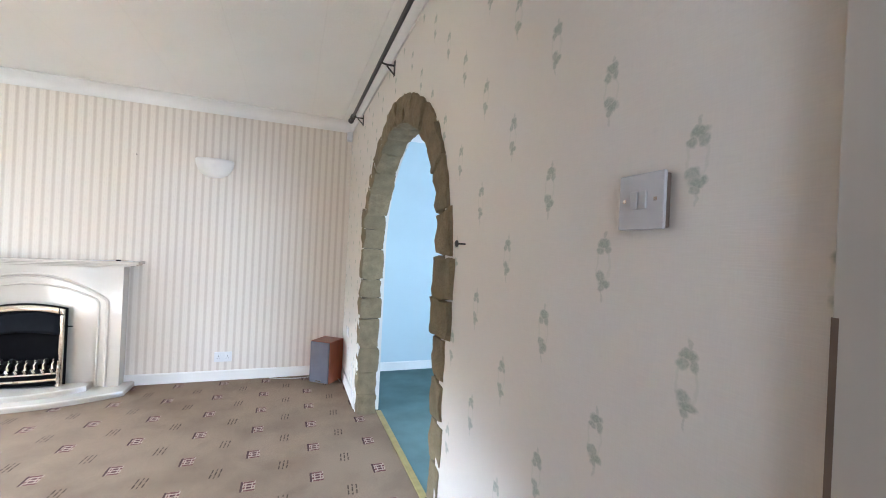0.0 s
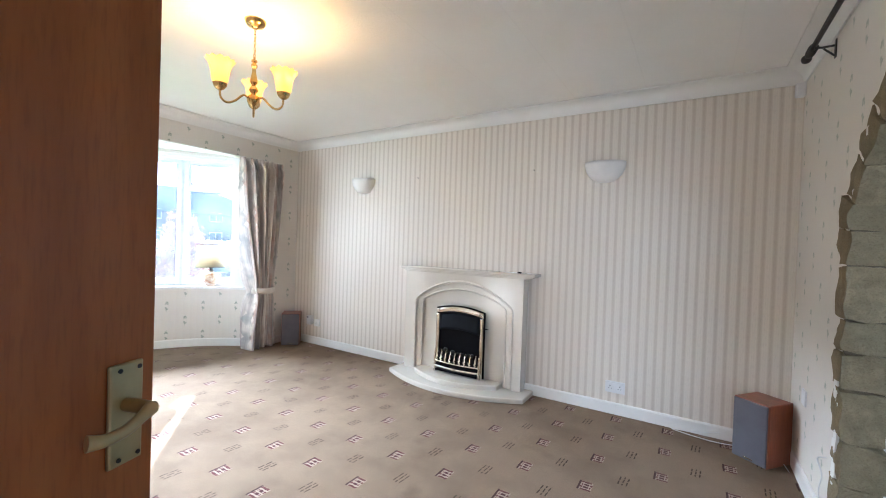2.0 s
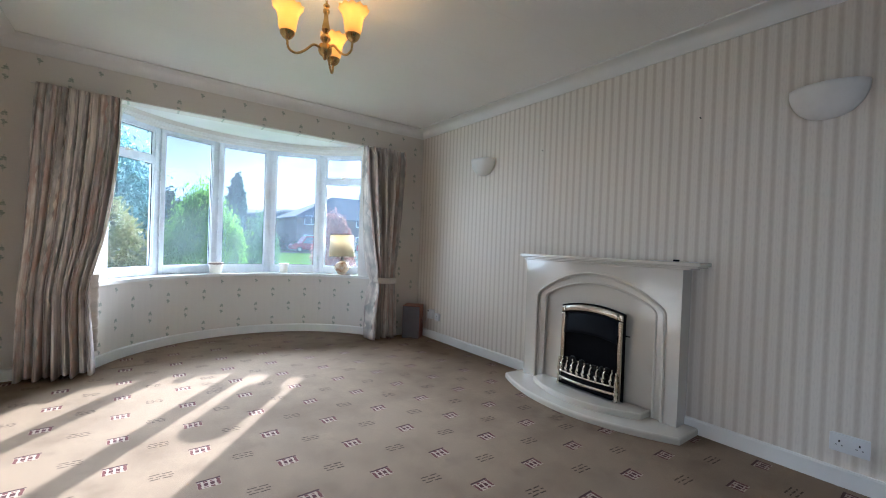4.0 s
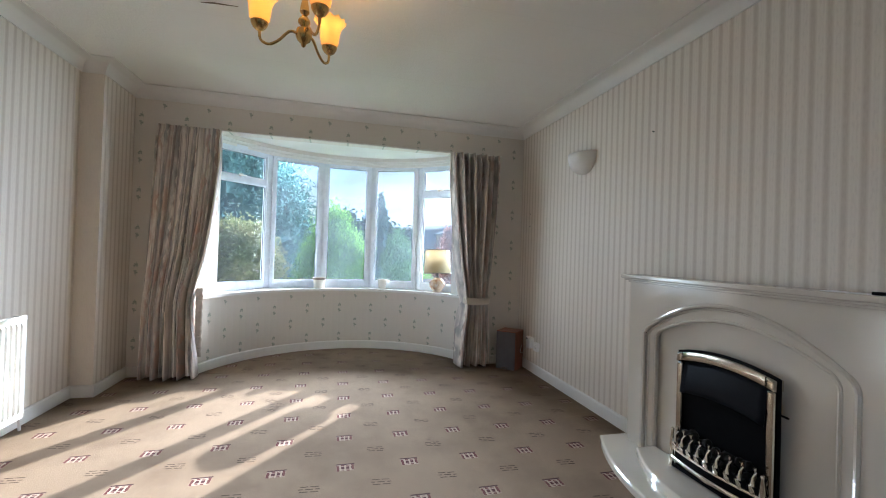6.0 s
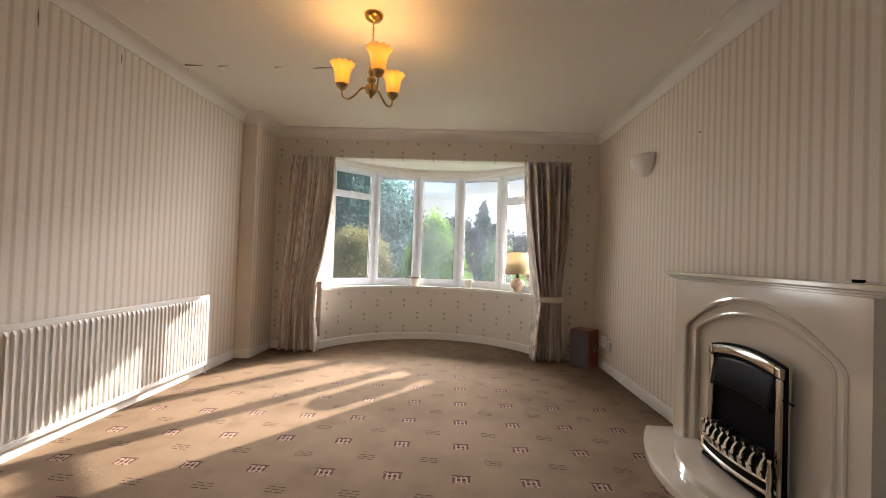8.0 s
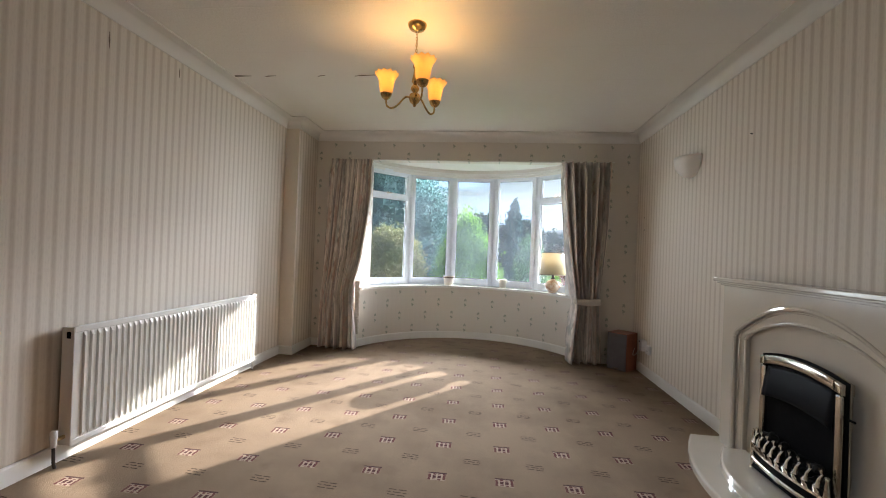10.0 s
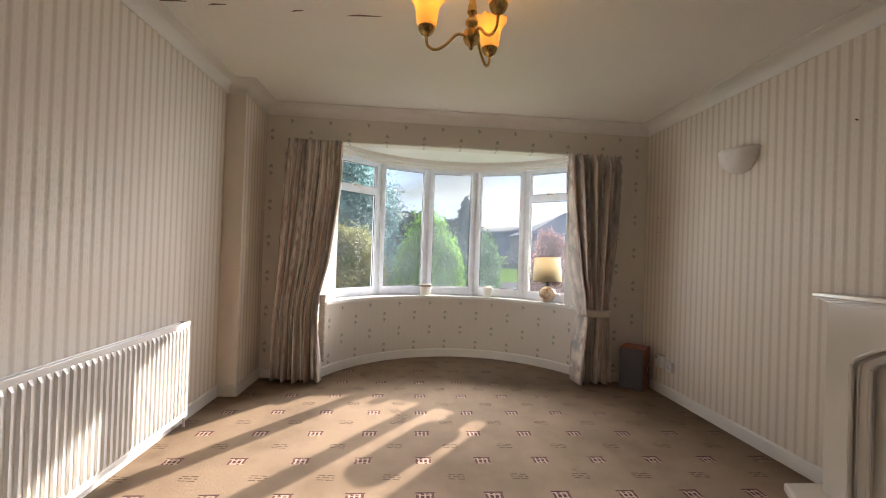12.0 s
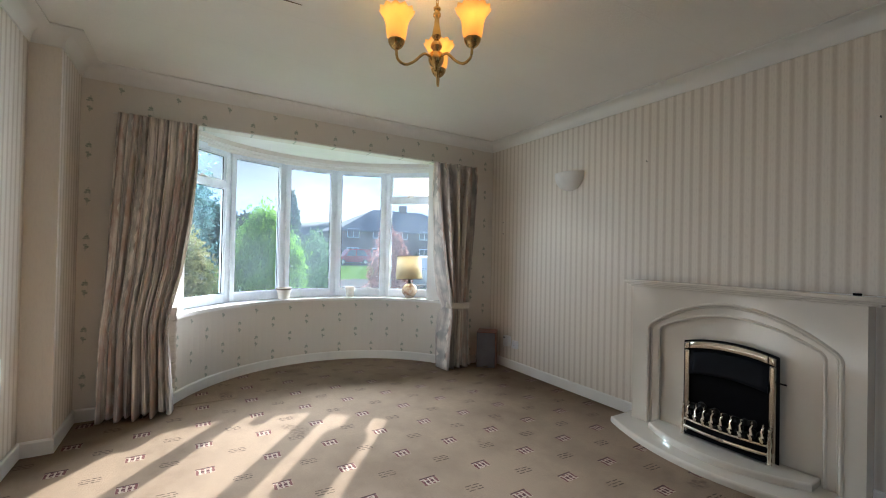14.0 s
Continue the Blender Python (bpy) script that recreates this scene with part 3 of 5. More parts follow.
bm = ring_sector(BC, RB + 0.09, RW + 0.05, -60, 60, 2.295, 2.334, 48)
structure("bay_frieze", bm, M_SPRIG_BAY, "narrow sprigged strip above the bay window", "trim")
bm = ring_sector(BC, RB + 0.105, RW + 0.04, -59, 59, 2.265, 2.294, 48)
ring_sector(BC, RB + 0.135, RW + 0.04, -58, 58, 2.235, 2.265, 48, bm)
structure("bay_track_board", bm, M_WHITE, "white stepped curved board over the window", "trim")

# east wall with the arch
AC, AW, SPRING, AB = 2.365, 0.835, 1.30, 0.72      # the stones' inner line
GW, GB = AW + 0.075, AB + 0.075                    # the hole in the plaster


def arch_top(y, w, b):
    q = max(0.0, 1 - ((y - AC) / w) ** 2)
    return SPRING + b * math.sqrt(q)


outline = [(AC - GW, 0.0), (AC - GW, SPRING)]
outline += [(AC - GW * math.cos(a), SPRING + GB * math.sin(a)) for a in np.linspace(0, math.pi, 33)[1:-1]]
outline += [(AC + GW, SPRING), (AC + GW, 0.0)]
bm = bmesh.new()
prism([(-1.5, 0), (AC - GW, 0), (AC - GW, SPRING), (AC - GW, H), (-1.5, H)], XE, XE + 0.18, "x", bm)
prism([(AC + GW, 0), (YN + 0.2, 0), (YN + 0.2, H), (AC + GW, H), (AC + GW, SPRING)], XE, XE + 0.18, "x", bm)
for a, b in zip(outline[1:-2], outline[2:-1]):
    prism([a, b, (b[0], H), (a[0], H)], XE, XE + 0.18, "x", bm)
bmesh.ops.remove_doubles(bm, verts=bm.verts, dist=1e-5)
structure("wall_east", bm, M_SPRIG_EAST, "cream sprigged wall pierced by a stone arch", "wall")

structure("ceiling", boxm(XW - 0.1, XE + 0.1, -1.6, YN + 0.1, H, H + 0.1), M_CEIL, "white papered ceiling with faint seams", "ceiling")

# cornice: a concave cove with a bead
CW, CH = 0.115, 0.10
prof = [(0.0, H), (0.0, H - CH), (0.010, H - CH)]
prof += [(0.012 + (CW - 0.03) * (1 - math.cos(a)), H - 0.014 - (CH - 0.022) * (1 - math.sin(a))) for a in np.linspace(0.0, math.pi / 2, 8)]
prof += [(CW - 0.008, H - 0.012), (CW, H - 0.010), (CW, H)]
room = [(XE, YN), (XW, YN), (XW, PIER_Y), (PIER_X, PIER_Y), (PIER_X, YS), (-0.62, YS), (-0.62, YD), (XE, YD)]
structure("cornice", sweep(prof, room + [(XE, YN)]), M_PLASTER, "white plaster cove cornice", "cornice", True)

# skirting boards
SK = [(0.0, 0.0), (0.016, 0.0), (0.016, 0.082), (0.010, 0.092), (0.0, 0.092)]


def skirting(name, pts, label="painted white skirting board"):
    structure(name, sweep(SK, pts), M_WHITE, label, "skirting")


skirting("baseboard", [(-1.22, YN), (XW, YN), (XW, YB1 + 0.01)])
skirting("baseboard", [(XE, YN), (-1.22, YN)])
skirting("baseboard", [(XW, YB0 - 0.01), (XW, PIER_Y), (PIER_X, PIER_Y), (PIER_X, YS), (-0.75, YS)])
bay_line = [(BC[0] - RB * math.cos(radians(a)), BC[1] + RB * math.sin(radians(a))) for a in np.linspace(66, -66, 41)]
skirting("baseboard", bay_line, "curved white skirting board in the bay")
skirting("baseboard", [(XE, AC + GW + 0.05), (XE, YN)])

# next room and hall, plain
bm = bmesh.new()
box(bm, XE + 0.18, 4.2, YN - 0.02, YN + 0.2, 0, H)
structure("wall_dining_north", bm, M_BLUE, "pale blue painted wall of the next room", "wall")
structure("wall_dining_east", boxm(4.0, 4.2, 0.3, YN, 0, H), M_BLUE, "pale blue side wall of the next room", "wall")
# unseen wall; its window opening is assumed, to hold the added lamp
bm = bmesh.new()
box(bm, XE + 0.18, 1.3, 0.1, 0.3, 0, H)
box(bm, 3.3, 4.2, 0.1, 0.3, 0, H)
box(bm, 1.3, 3.3, 0.1, 0.3, 0, 0.8)
box(bm, 1.3, 3.3, 0.1, 0.3, 2.2, H)
structure("wall_dining_south", bm, M_BLUE, "unseen pale blue wall with an opening added for a lamp", "wall")
structure("ceiling_dining", boxm(XE + 0.1, 4.3, 0.0, YN + 0.1, H + 0.0, H + 0.1), M_CEIL, "white ceiling of the next room", "ceiling")
structure("cornice_dining", sweep([(a * 0.8, h) for a, h in prof], [(4.0, YN - 0.02), (XE + 0.18, YN - 0.02)]), M_PLASTER, "white cornice of the next room", "cornice", True)
structure("baseboard_dining", sweep(SK, [(4.0, YN - 0.02), (XE + 0.18, YN - 0.02)]), M_WHITE, "white skirting board of the next room", "skirting")
bm = bmesh.new()
box(bm, -1.6, XE, -1.6, -1.5, 0, H)
box(bm, -1.6, -1.5, -1.5, 0.1, 0, H)
structure("wall_hall", bm, M_HALL, "plain cream hall walls", "wall")

# doorway: wall stub, head and linings
bm = bmesh.new()
box(bm, -1.5, -0.44, YD - 0.14, YD, 0, H)
box(bm, -0.44, XE, YD - 0.14, YD, 2.03, H)
structure("wall_doorway", bm, M_HALL, "wall round the doorway", "wall")
bm = bmesh.new()
box(bm, -0.44, -0.412, YD - 0.145, YD + 0.004, 0, 2.03)
box(bm, 0.535, XE, YD - 0.145, YD + 0.045, 0, 2.03)
box(bm, -0.412, 0.535, YD - 0.145, YD + 0.004, 2.002, 2.03)
frame_ob = structure("door_frame", bm, M_AGED, "white painted door lining, chipped at the latch", "door frame")
bm = bmesh.new()
rp = random.Random(5)
z = 1.00
while z < 1.27:
    h = rp.uniform(0.012, 0.03)
    w = rp.uniform(0.0015, 0.0045)
    prism([(0.5345, z), (0.5345 + w, z), (0.5345 + w * rp.uniform(0.4, 1.3), z + h), (0.5345, z + h)], YD + 0.04, YD + 0.0465, "y", bm)
    z += h
part("paint_chip", bm, M_SHADOWBOX, frame_ob, "bare brown wood where paint has chipped")

# ---- the bay window ----
window = thing("window_1", (BC[0] - RW, BC[1], 0.718), "white five-light curved bay window with two top openers", "window", "", "structure")
Z0, Z1 = 0.72, 2.262
EDGE = [-58.0, -32.0, -10.5, 10.3, 31.6, 53.3]


def bay_point(a, r=RW):
    return Vector((BC[0] - r * math.cos(radians(a)), BC[1] + r * math.sin(radians(a)), 0))


def facet_box(p, d, n, u0, u1, w0, w1, z0, z1, bm, bevel=0.004):
    tmp = boxm(u0, u1, w0, w1, z0, z1, bevel)
    m = Matrix(((d.x, n.x, 0, p.x), (d.y, n.y, 0, p.y), (0, 0, 1, 0), (0, 0, 0, 1)))
    tmp.transform(m)
    me = bpy.data.meshes.new("tmp")
    tmp.to_mesh(me)
    tmp.free()
    bm.from_mesh(me)
    bpy.data.meshes.remove(me)


TRANSOM = 1.90
for i, (a0, a1) in enumerate(zip(EDGE, EDGE[1:])):
    p, q = bay_point(a0), bay_point(a1)
    d = (q - p).normalized()
    n = Vector((d.y, -d.x, 0))
    if n.dot(Vector((BC[0], BC[1], 0)) - p) < 0:
        n = -n                                    # n points into the room
    L = (q - p).length
    bm = bmesh.new()
    F = 0.062
    facet_box(p, d, n, 0.019, F, -0.035, 0.035, Z0, Z1, bm)
    facet_box(p, d, n, L - F, L - 0.019, -0.035, 0.035, Z0, Z1, bm)
    facet_box(p, d, n, F, L - F, -0.035, 0.034, Z0, Z0 + 0.085, bm)
    facet_box(p, d, n, F, L - F, -0.035, 0.034, Z1 - 0.06, Z1, bm)
    if i in (0, 4):
        facet_box(p, d, n, F, L - F, -0.035, 0.034, TRANSOM - 0.03, TRANSOM + 0.03, bm)
    part("window_frame", bm, M_UPVC, window)
    # glazing beads with the dark seal line
    panes = [(Z0 + 0.085, TRANSOM - 0.03), (TRANSOM + 0.03, Z1 - 0.06)] if i in (0, 4) else [(Z0 + 0.085, Z1 - 0.06)]
    for k, (b, t) in enumerate(panes):
        bm = bmesh.new()
        g = 0.018 if (i in (0, 4) and k == 1) else 0.010
        facet_box(p, d, n, F, F + g, -0.02, 0.022, b, t, bm, 0.002)
        facet_box(p, d, n, L - F - g, L - F, -0.02, 0.022, b, t, bm, 0.002)
        facet_box(p, d, n, F + g, L - F - g, -0.02, 0.022, b, b + g, bm, 0.002)
        facet_box(p, d, n, F + g, L - F - g, -0.02, 0.022, t - g, t, bm, 0.002)
        sash = part("sash_bead" if k == 0 else "top_opener", bm, M_UPVC, window)
        bm = bmesh.new()
        facet_box(p, d, n, F + g - 0.001, L - F - g + 0.001, -0.006, 0.0, b + g - 0.001, t - g + 0.001, bm, 0)
        pane = part("pane", bm, M_GLASS, sash)
        pane.visible_shadow = False
        bm = bmesh.new()
        s = 0.004
        for u0, u1, zb, zt in ((F + g, F + g + s, b + g, t - g), (L - F - g - s, L - F - g, b + g, t - g),
                               (F + g + s, L - F - g - s, b + g, b + g + s), (F + g + s, L - F - g - s, t - g - s, t - g)):
            facet_box(p, d, n, u0, u1, 0.001, 0.008, zb, zt, bm, 0)
        part("seal", bm, M_BLACK, sash, "dark rubber glazing seal")
    if i in (0, 4):
        bm = bmesh.new()
        facet_box(p, d, n, L / 2 - 0.03, L / 2 + 0.05, 0.036, 0.05, TRANSOM + 0.035, TRANSOM + 0.052, bm, 0.004)
        facet_box(p, d, n, L / 2 - 0.03, L / 2 - 0.005, 0.034, 0.058, TRANSOM + 0.028, TRANSOM + 0.058, bm, 0.005)
        part("window_handle", bm, M_STEEL, window, "small metal casement handle")
for a in EDGE[1:-1]:
    bm = bmesh.new()
    p = bay_point(a)
    d = Vector((math.sin(radians(a)), math.cos(radians(a)), 0))
    n = Vector((math.cos(radians(a)), -math.sin(radians(a)), 0))
    facet_box(p, d, n, -0.026, 0.026, -0.04, 0.021, Z0, Z1, bm, 0.004)
    part("mullion", bm, M_UPVC, window)

# ---- the stone arch ----
arch = thing("stone_arch", (XE, AC, 0), "rough brown sandstone arch between two rooms", "stone arch", "", "structure")
rng = random.Random(4)


def stone(corners, x0, x1, seed):
    """A hewn block from four (y, z) corners, inner side first."""
    bm = bmesh.new()
    r = random.Random(seed)
    prism(corners, x0, x1, "x", bm)
    bmesh.ops.subdivide_edges(bm, edges=bm.edges[:], cuts=5, use_grid_fill=True)
    cy = sum(c[0] for c in corners) / 4
    cz = sum(c[1] for c in corners) / 4
    mid = Vector(((x0 + x1) / 2, cy, cz))
    hx, hs = (x1 - x0) / 2, max(abs(c[0] - cy) + abs(c[1] - cz) for c in corners)
    for v in bm.verts:
        d = v.co - mid
        edge = (abs(d.x) / hx) ** 4 * ((d.y ** 2 + d.z ** 2) ** 0.5 / hs)
        v.co -= d * 0.07 * edge
        q = v.co * 11 + Vector((seed, 0, 0))
        v.co += Vector((noise.noise(q), noise.noise(q + Vector((9, 0, 0))), noise.noise(q + Vector((0, 9, 0))))) * 0.015
        q = v.co * 34 + Vector((0, seed, 0))
        v.co += Vector((noise.noise(q), noise.noise(q + Vector((9, 0, 0))), noise.noise(q + Vector((0, 9, 0))))) * 0.005
    return part("stone", bm, M_STONE, arch, "", True)


def jamb(side):
    z, k = 0.0, 0
    while z < SPRING - 0.02:
        h = min(rng.uniform(0.13, 0.24), SPRING - z)
        if SPRING - z - h < 0.1:
            h = SPRING - z
        inner = AC + side * (AW + rng.uniform(-0.012, 0.012) + 0.03 * (z / SPRING) ** 2 * (side > 0))
        big = side < 0 and 0.98 < z + h / 2 < 1.5
        outer = AC + side * (AW + (rng.uniform(0.165, 0.19) if big else rng.uniform(0.11, 0.15)))
        stone([(inner, z + 0.003), (outer, z + 0.003), (outer, z + h - 0.003), (inner, z + h - 0.003)],
              XE - (0.024 if big else rng.uniform(0.004, 0.016)), XE + 0.140 + rng.uniform(0, 0.02), k + (50 if side > 0 else 0))
        z += h
        k += 1


jamb(1)
jamb(-1)
cuts = [0.0]
while cuts[-1] < math.pi - 0.12:
    cuts.append(cuts[-1] + rng.uniform(0.17, 0.26))
cuts = [c * math.pi / cuts[-1] for c in cuts]
for k, (a, b) in enumerate(zip(cuts, cuts[1:])):
    a, b = a + 0.004, b - 0.004
    wo = rng.uniform(0.135, 0.175)
    wi = rng.uniform(-0.007, 0.007)
    pts = []
    for ang, w in ((a, wi), (a, wo), (b, wo), (b, wi)):
        bulge = 0.03 * max(0.0, math.cos(ang)) * math.cos(ang)
        pts.append((AC + (AW + w + bulge) * math.cos(ang), SPRING + (AB + w) * math.sin(ang)))
    stone(pts, XE - rng.uniform(0.006, 0.024), XE + 0.140 + rng.uniform(0, 0.02), 100 + k)
bm = bmesh.new()
prism([(AC + AW + 0.04, 0), (AC + GW + 0.004, 0), (AC + GW + 0.004, SPRING), (AC + AW + 0.04, SPRING)], XE + 0.003, XE + 0.135, "x", bm)
prism([(AC - AW - 0.008, 0), (AC - GW - 0.004, 0), (AC - GW - 0.004, SPRING), (AC - AW - 0.008, SPRING)], XE + 0.003, XE + 0.135, "x", bm)
ang = np.linspace(0, math.pi, 25)
for a, b in zip(ang, ang[1:]):
    prism([(AC + (AW + 0.04) * math.cos(a), SPRING + (AB + 0.03) * math.sin(a)), (AC + (GW + 0.004) * math.cos(a), SPRING + (GB + 0.004) * math.sin(a)),
           (AC + (GW + 0.004) * math.cos(b), SPRING + (GB + 0.004) * math.sin(b)), (AC + (AW + 0.04) * math.cos(b), SPRING + (AB + 0.03) * math.sin(b))], XE + 0.003, XE + 0.135, "x", bm)
part("mortar", bm, M_MORTAR, arch, "dark crumbling mortar between the stones")
# torn plaster edge beside the far jamb
bm = bmesh.new()
z = 0.0
while z < 0.75:
    h = rng.uniform(0.02, 0.06)
    y = AC + GW + 0.045 + rng.uniform(-0.012, 0.016)
    prism([(y - 0.05, z), (y + rng.uniform(-0.01, 0.01), z), (y + rng.uniform(-0.01, 0.01), z + h), (y - 0.05, z + h)], XE - rng.uniform(0.006, 0.011), XE + 0.01, "x", bm)
    z += h
structure("torn_plaster", bm, M_PLASTER, "ragged white plaster edge beside the arch", "plaster")

# ---- the door ----
HINGE, LEAF = Vector((-0.385, 0.235, 0)), 0.809
swing = math.degrees(math.atan2(0.767, -0.258))
door = thing("door_1", (HINGE.x, HINGE.y, 0.008), "open flush door in glossy reddish-brown veneer", "door", "", "structure", swing)
local("door_leaf", boxm(0, LEAF, -0.02, 0.02, 0.0, 1.98, 0.002), M_DOOR, door)
for s in (-1, 1):
    y = s * 0.02
    bm = boxm(LEAF - 0.061, LEAF - 0.019, min(y, y + s * 0.006), max(y, y + s * 0.006), 1.047, 1.171, 0.0025)
    plate = local("handle_plate", bm, M_OLDBRASS, door, "satin brass back plate")
    bm = bmesh.new()
    c = LEAF - 0.040
    tube([(c, y, 1.120), (c, y + s * 0.044, 1.120)], 0.0085, 14, bm)
    lever = [(c, y + s * 0.042, 1.120), (c - 0.014, y + s * 0.048, 1.118), (c - 0.036, y + s * 0.050, 1.110), (c - 0.055, y + s * 0.046, 1.107), (c - 0.070, y + s * 0.040, 1.109)]
    sp = smooth_path(lever, 6)
    tube(sp, 0.01, 12, bm, [0.0088 - 0.0025 * math.sin(math.pi * i / (len(sp) - 1)) for i in range(len(sp))])
    local("lever", bm, M_OLDBRASS, door, "polished brass lever handle", True)
    bm = bmesh.new()
    for u, z in ((LEAF - 0.049, 1.055), (LEAF - 0.025, 1.055), (LEAF - 0.049, 1.163), (LEAF - 0.025, 1.163)):
        tube([(u, y + s * 0.005, z), (u, y + s * 0.0072, z)], 0.0028, 10, bm)
    local("screw", bm, M_IRON, plate)
for z in (0.25, 1.72):
    local("hinge", boxm(-0.006, 0.006, -0.027, -0.012, z, z + 0.09, 0.003), M_OLDBRASS, door, "brass butt hinge")

# ---- the fireplace ----
FX, FY = -1.932, 4.17       # middle and face of the surround
fireplace = thing("fireplace", (FX, YN, 0), "cream marble fireplace surround with an arched front", "fireplace")


def arch_outline(hw, shoulder, apex, n=18):
    """Inner line of the surround's opening: upright sides, rounded shoulders and a flat arch."""
    pts = [(-hw, 0.0), (-hw, shoulder)]
    r = 0.075
    for a in np.linspace(180, 128, 6):
        pts.append((-hw + r + r * math.cos(radians(a)), shoulder + r * math.sin(radians(a))))
    xs = pts[-1][0]
    zs = pts[-1][1]
    for t in np.linspace(0, 1, n)[1:-1]:
        x = xs + (0 - xs) * 2 * t
        pts.append((x, zs + (apex - zs) * (1 - (x / xs) ** 2)))
    left = [p for p in pts]
    out = [p for p in left if p[0] < -1e-6]
    line = out + [(0.0, apex)] + [(-p[0], p[1]) for p in reversed(out)]
    return [(x + 0.014, z) for x, z in line]


HW = 0.641


def arch_plate(hw, ztop, hole, ya, yb):
    """A flat slab with an arched opening."""
    bm = bmesh.new()
    top = hole[1:-1]
    prism([(-hw, 0.041), (hole[0][0], 0.041), hole[1], (-hw, hole[1][1])], ya, yb, "y", bm)
    prism([(hw, 0.041), (hole[-1][0], 0.041), hole[-2], (hw, hole[-2][1])], ya, yb, "y", bm)
    prism([(-hw, top[0][1]), top[0], (top[0][0], ztop), (-hw, ztop)], ya, yb, "y", bm)
    prism([(hw, top[-1][1]), top[-1], (top[-1][0], ztop), (hw, ztop)], ya, yb, "y", bm)
    for a, b in zip(top, top[1:]):
        if b[0] - a[0] > 1e-5:
            prism([a, b, (b[0], ztop), (a[0], ztop)], ya, yb, "y", bm)
    bmesh.ops.remove_doubles(bm, verts=bm.verts, dist=1e-5)
    return bm


y0 = FY - YN
local("surround", arch_plate(HW, 1.05, arch_outline(0.532, 0.725, 0.973), y0, -0.002), M_MARBLE, fireplace)
local("inner_band", arch_plate(0.60, 1.0, arch_outline(0.462, 0.715, 0.896), y0 + 0.022, -0.004), M_MARBLE, fireplace)
local("back_panel", boxm(-0.58, 0.58, -0.080, -0.006, 0.041, 0.99), M_MARBLE, fireplace)


def bead_path(pts, y, r, name):
    bm = bmesh.new()
    tube(smooth_path([(p[0], y, max(p[1], 0.041)) for p in pts], 2), r, 8, bm)
    local(name, bm, M_MARBLE, fireplace, "", True)


bead_path(arch_outline(0.532, 0.725, 0.973), y0 + 0.004, 0.012, "arch_bead")
bead_path(arch_outline(0.514, 0.718, 0.956), y0 + 0.020, 0.006, "arch_bead")
bead_path(arch_outline(0.462, 0.715, 0.896), y0 + 0.025, 0.010, "arch_bead")
# shelf with stepped underside
bm = bmesh.new()
box(bm, -0.685, 0.755, -0.178, -0.003, 1.068, 1.093, 0.005)
local("mantel_shelf", bm, M_MARBLE, fireplace)
bm = bmesh.new()
box(bm, -0.668, 0.735, -0.162, -0.003, 1.056, 1.0685, 0.004)
box(bm, -0.65, 0.69, -0.148, -0.003, 1.044, 1.057, 0.003)
local("shelf_moulding", bm, M_MARBLE, fireplace)


def bow(hw, back, side, front, z0, z1, bevel):
    """A hearth slab with a bowed front and cut corners."""
    pts = [(-hw, back), (-hw, side)]
    for t in np.linspace(-1, 1, 25):
        pts.append((t * (hw - 0.02), side - 0.012 + (front - side + 0.012) * (1 - t * t)))
    pts += [(hw, side), (hw, back)]
    bm = prism(pts, z0, z1)
    bmesh.ops.recalc_face_normals(bm, faces=bm.faces)
    edges = [e for e in bm.edges if all(v.co.z > z1 - 1e-4 for v in e.verts)]
    bmesh.ops.bevel(bm, geom=edges, offset=bevel, segments=3, affect="EDGES", profile=0.5)
    return bm


hearth = thing("hearth", (FX, YN, 0), "stepped cream marble hearth with a bowed front", "hearth")
local("lower_step", bow(0.722, -0.003, -0.27, -0.49, 0.0, 0.041, 0.014), M_MARBLE, hearth)
local("upper_step", bow(0.455, -0.086, -0.215, -0.375, 0.041, 0.082, 0.012), M_MARBLE, hearth)

# the gas fire
fire = thing("gas_fire", (-1.917, FY + 0.03, 0.082), "inset gas fire with steel frame and black coals", "gas fire")
W2, FH = 0.256, 0.611


def fire_arch(x, rise=0.035):
    return FH + rise * (1 - (x / W2) ** 2)


T = 0.034
for x0 in (-W2, W2 - T):
    local("side_frame", boxm(x0, x0 + T, -0.055, 0.0, 0.0, FH - 0.045, 0.010), M_FIREFRAME, fire)
bm = bmesh.new()
for x0, x1 in ((-W2, -W2 + T), (-W2 + T + 0.003, W2 - T - 0.003), (W2 - T, W2)):
    xs = np.linspace(x0, x1, 12)
    prism([(x, fire_arch(x) - 0.046) for x in xs] + [(x, fire_arch(x)) for x in xs[::-1]], -0.058, 0.0, "y", bm)
bmesh.ops.recalc_face_normals(bm, faces=bm.faces)
rim = [e for e in bm.edges if len(e.link_faces) == 2 and e.calc_face_angle(0.0) > 1.0 and max(v.co.y for v in e.verts) < -0.05]
bmesh.ops.bevel(bm, geom=rim, offset=0.008, segments=2, affect="EDGES", profile=0.5)
local("arched_top", bm, M_FIREFRAME, fire, "", True)
xs = np.linspace(-W2 - 0.012, W2 + 0.012, 16)
local("black_rim", prism([(W2 + 0.014, 0.0), (-W2 - 0.014, 0.0)] + [(x, fire_arch(x) + 0.012) for x in xs], -0.032, -0.028, "y"), M_BLACK, fire)
bm = bmesh.new()
box(bm, -W2 + T, W2 - T, -0.027, 0.0, 0.0, FH - 0.02)
local("firebox_back", bm, M_BLACK, fire)
bm = bmesh.new()
rows = []
for t in np.linspace(0, 1, 8):
    rows.append([bm.verts.new((x, -0.034 - 0.030 * math.sin(t * 1.4), fire_arch(x) - 0.056 - 0.16 * t)) for x in np.linspace(-W2 + T, W2 - T, 13)])
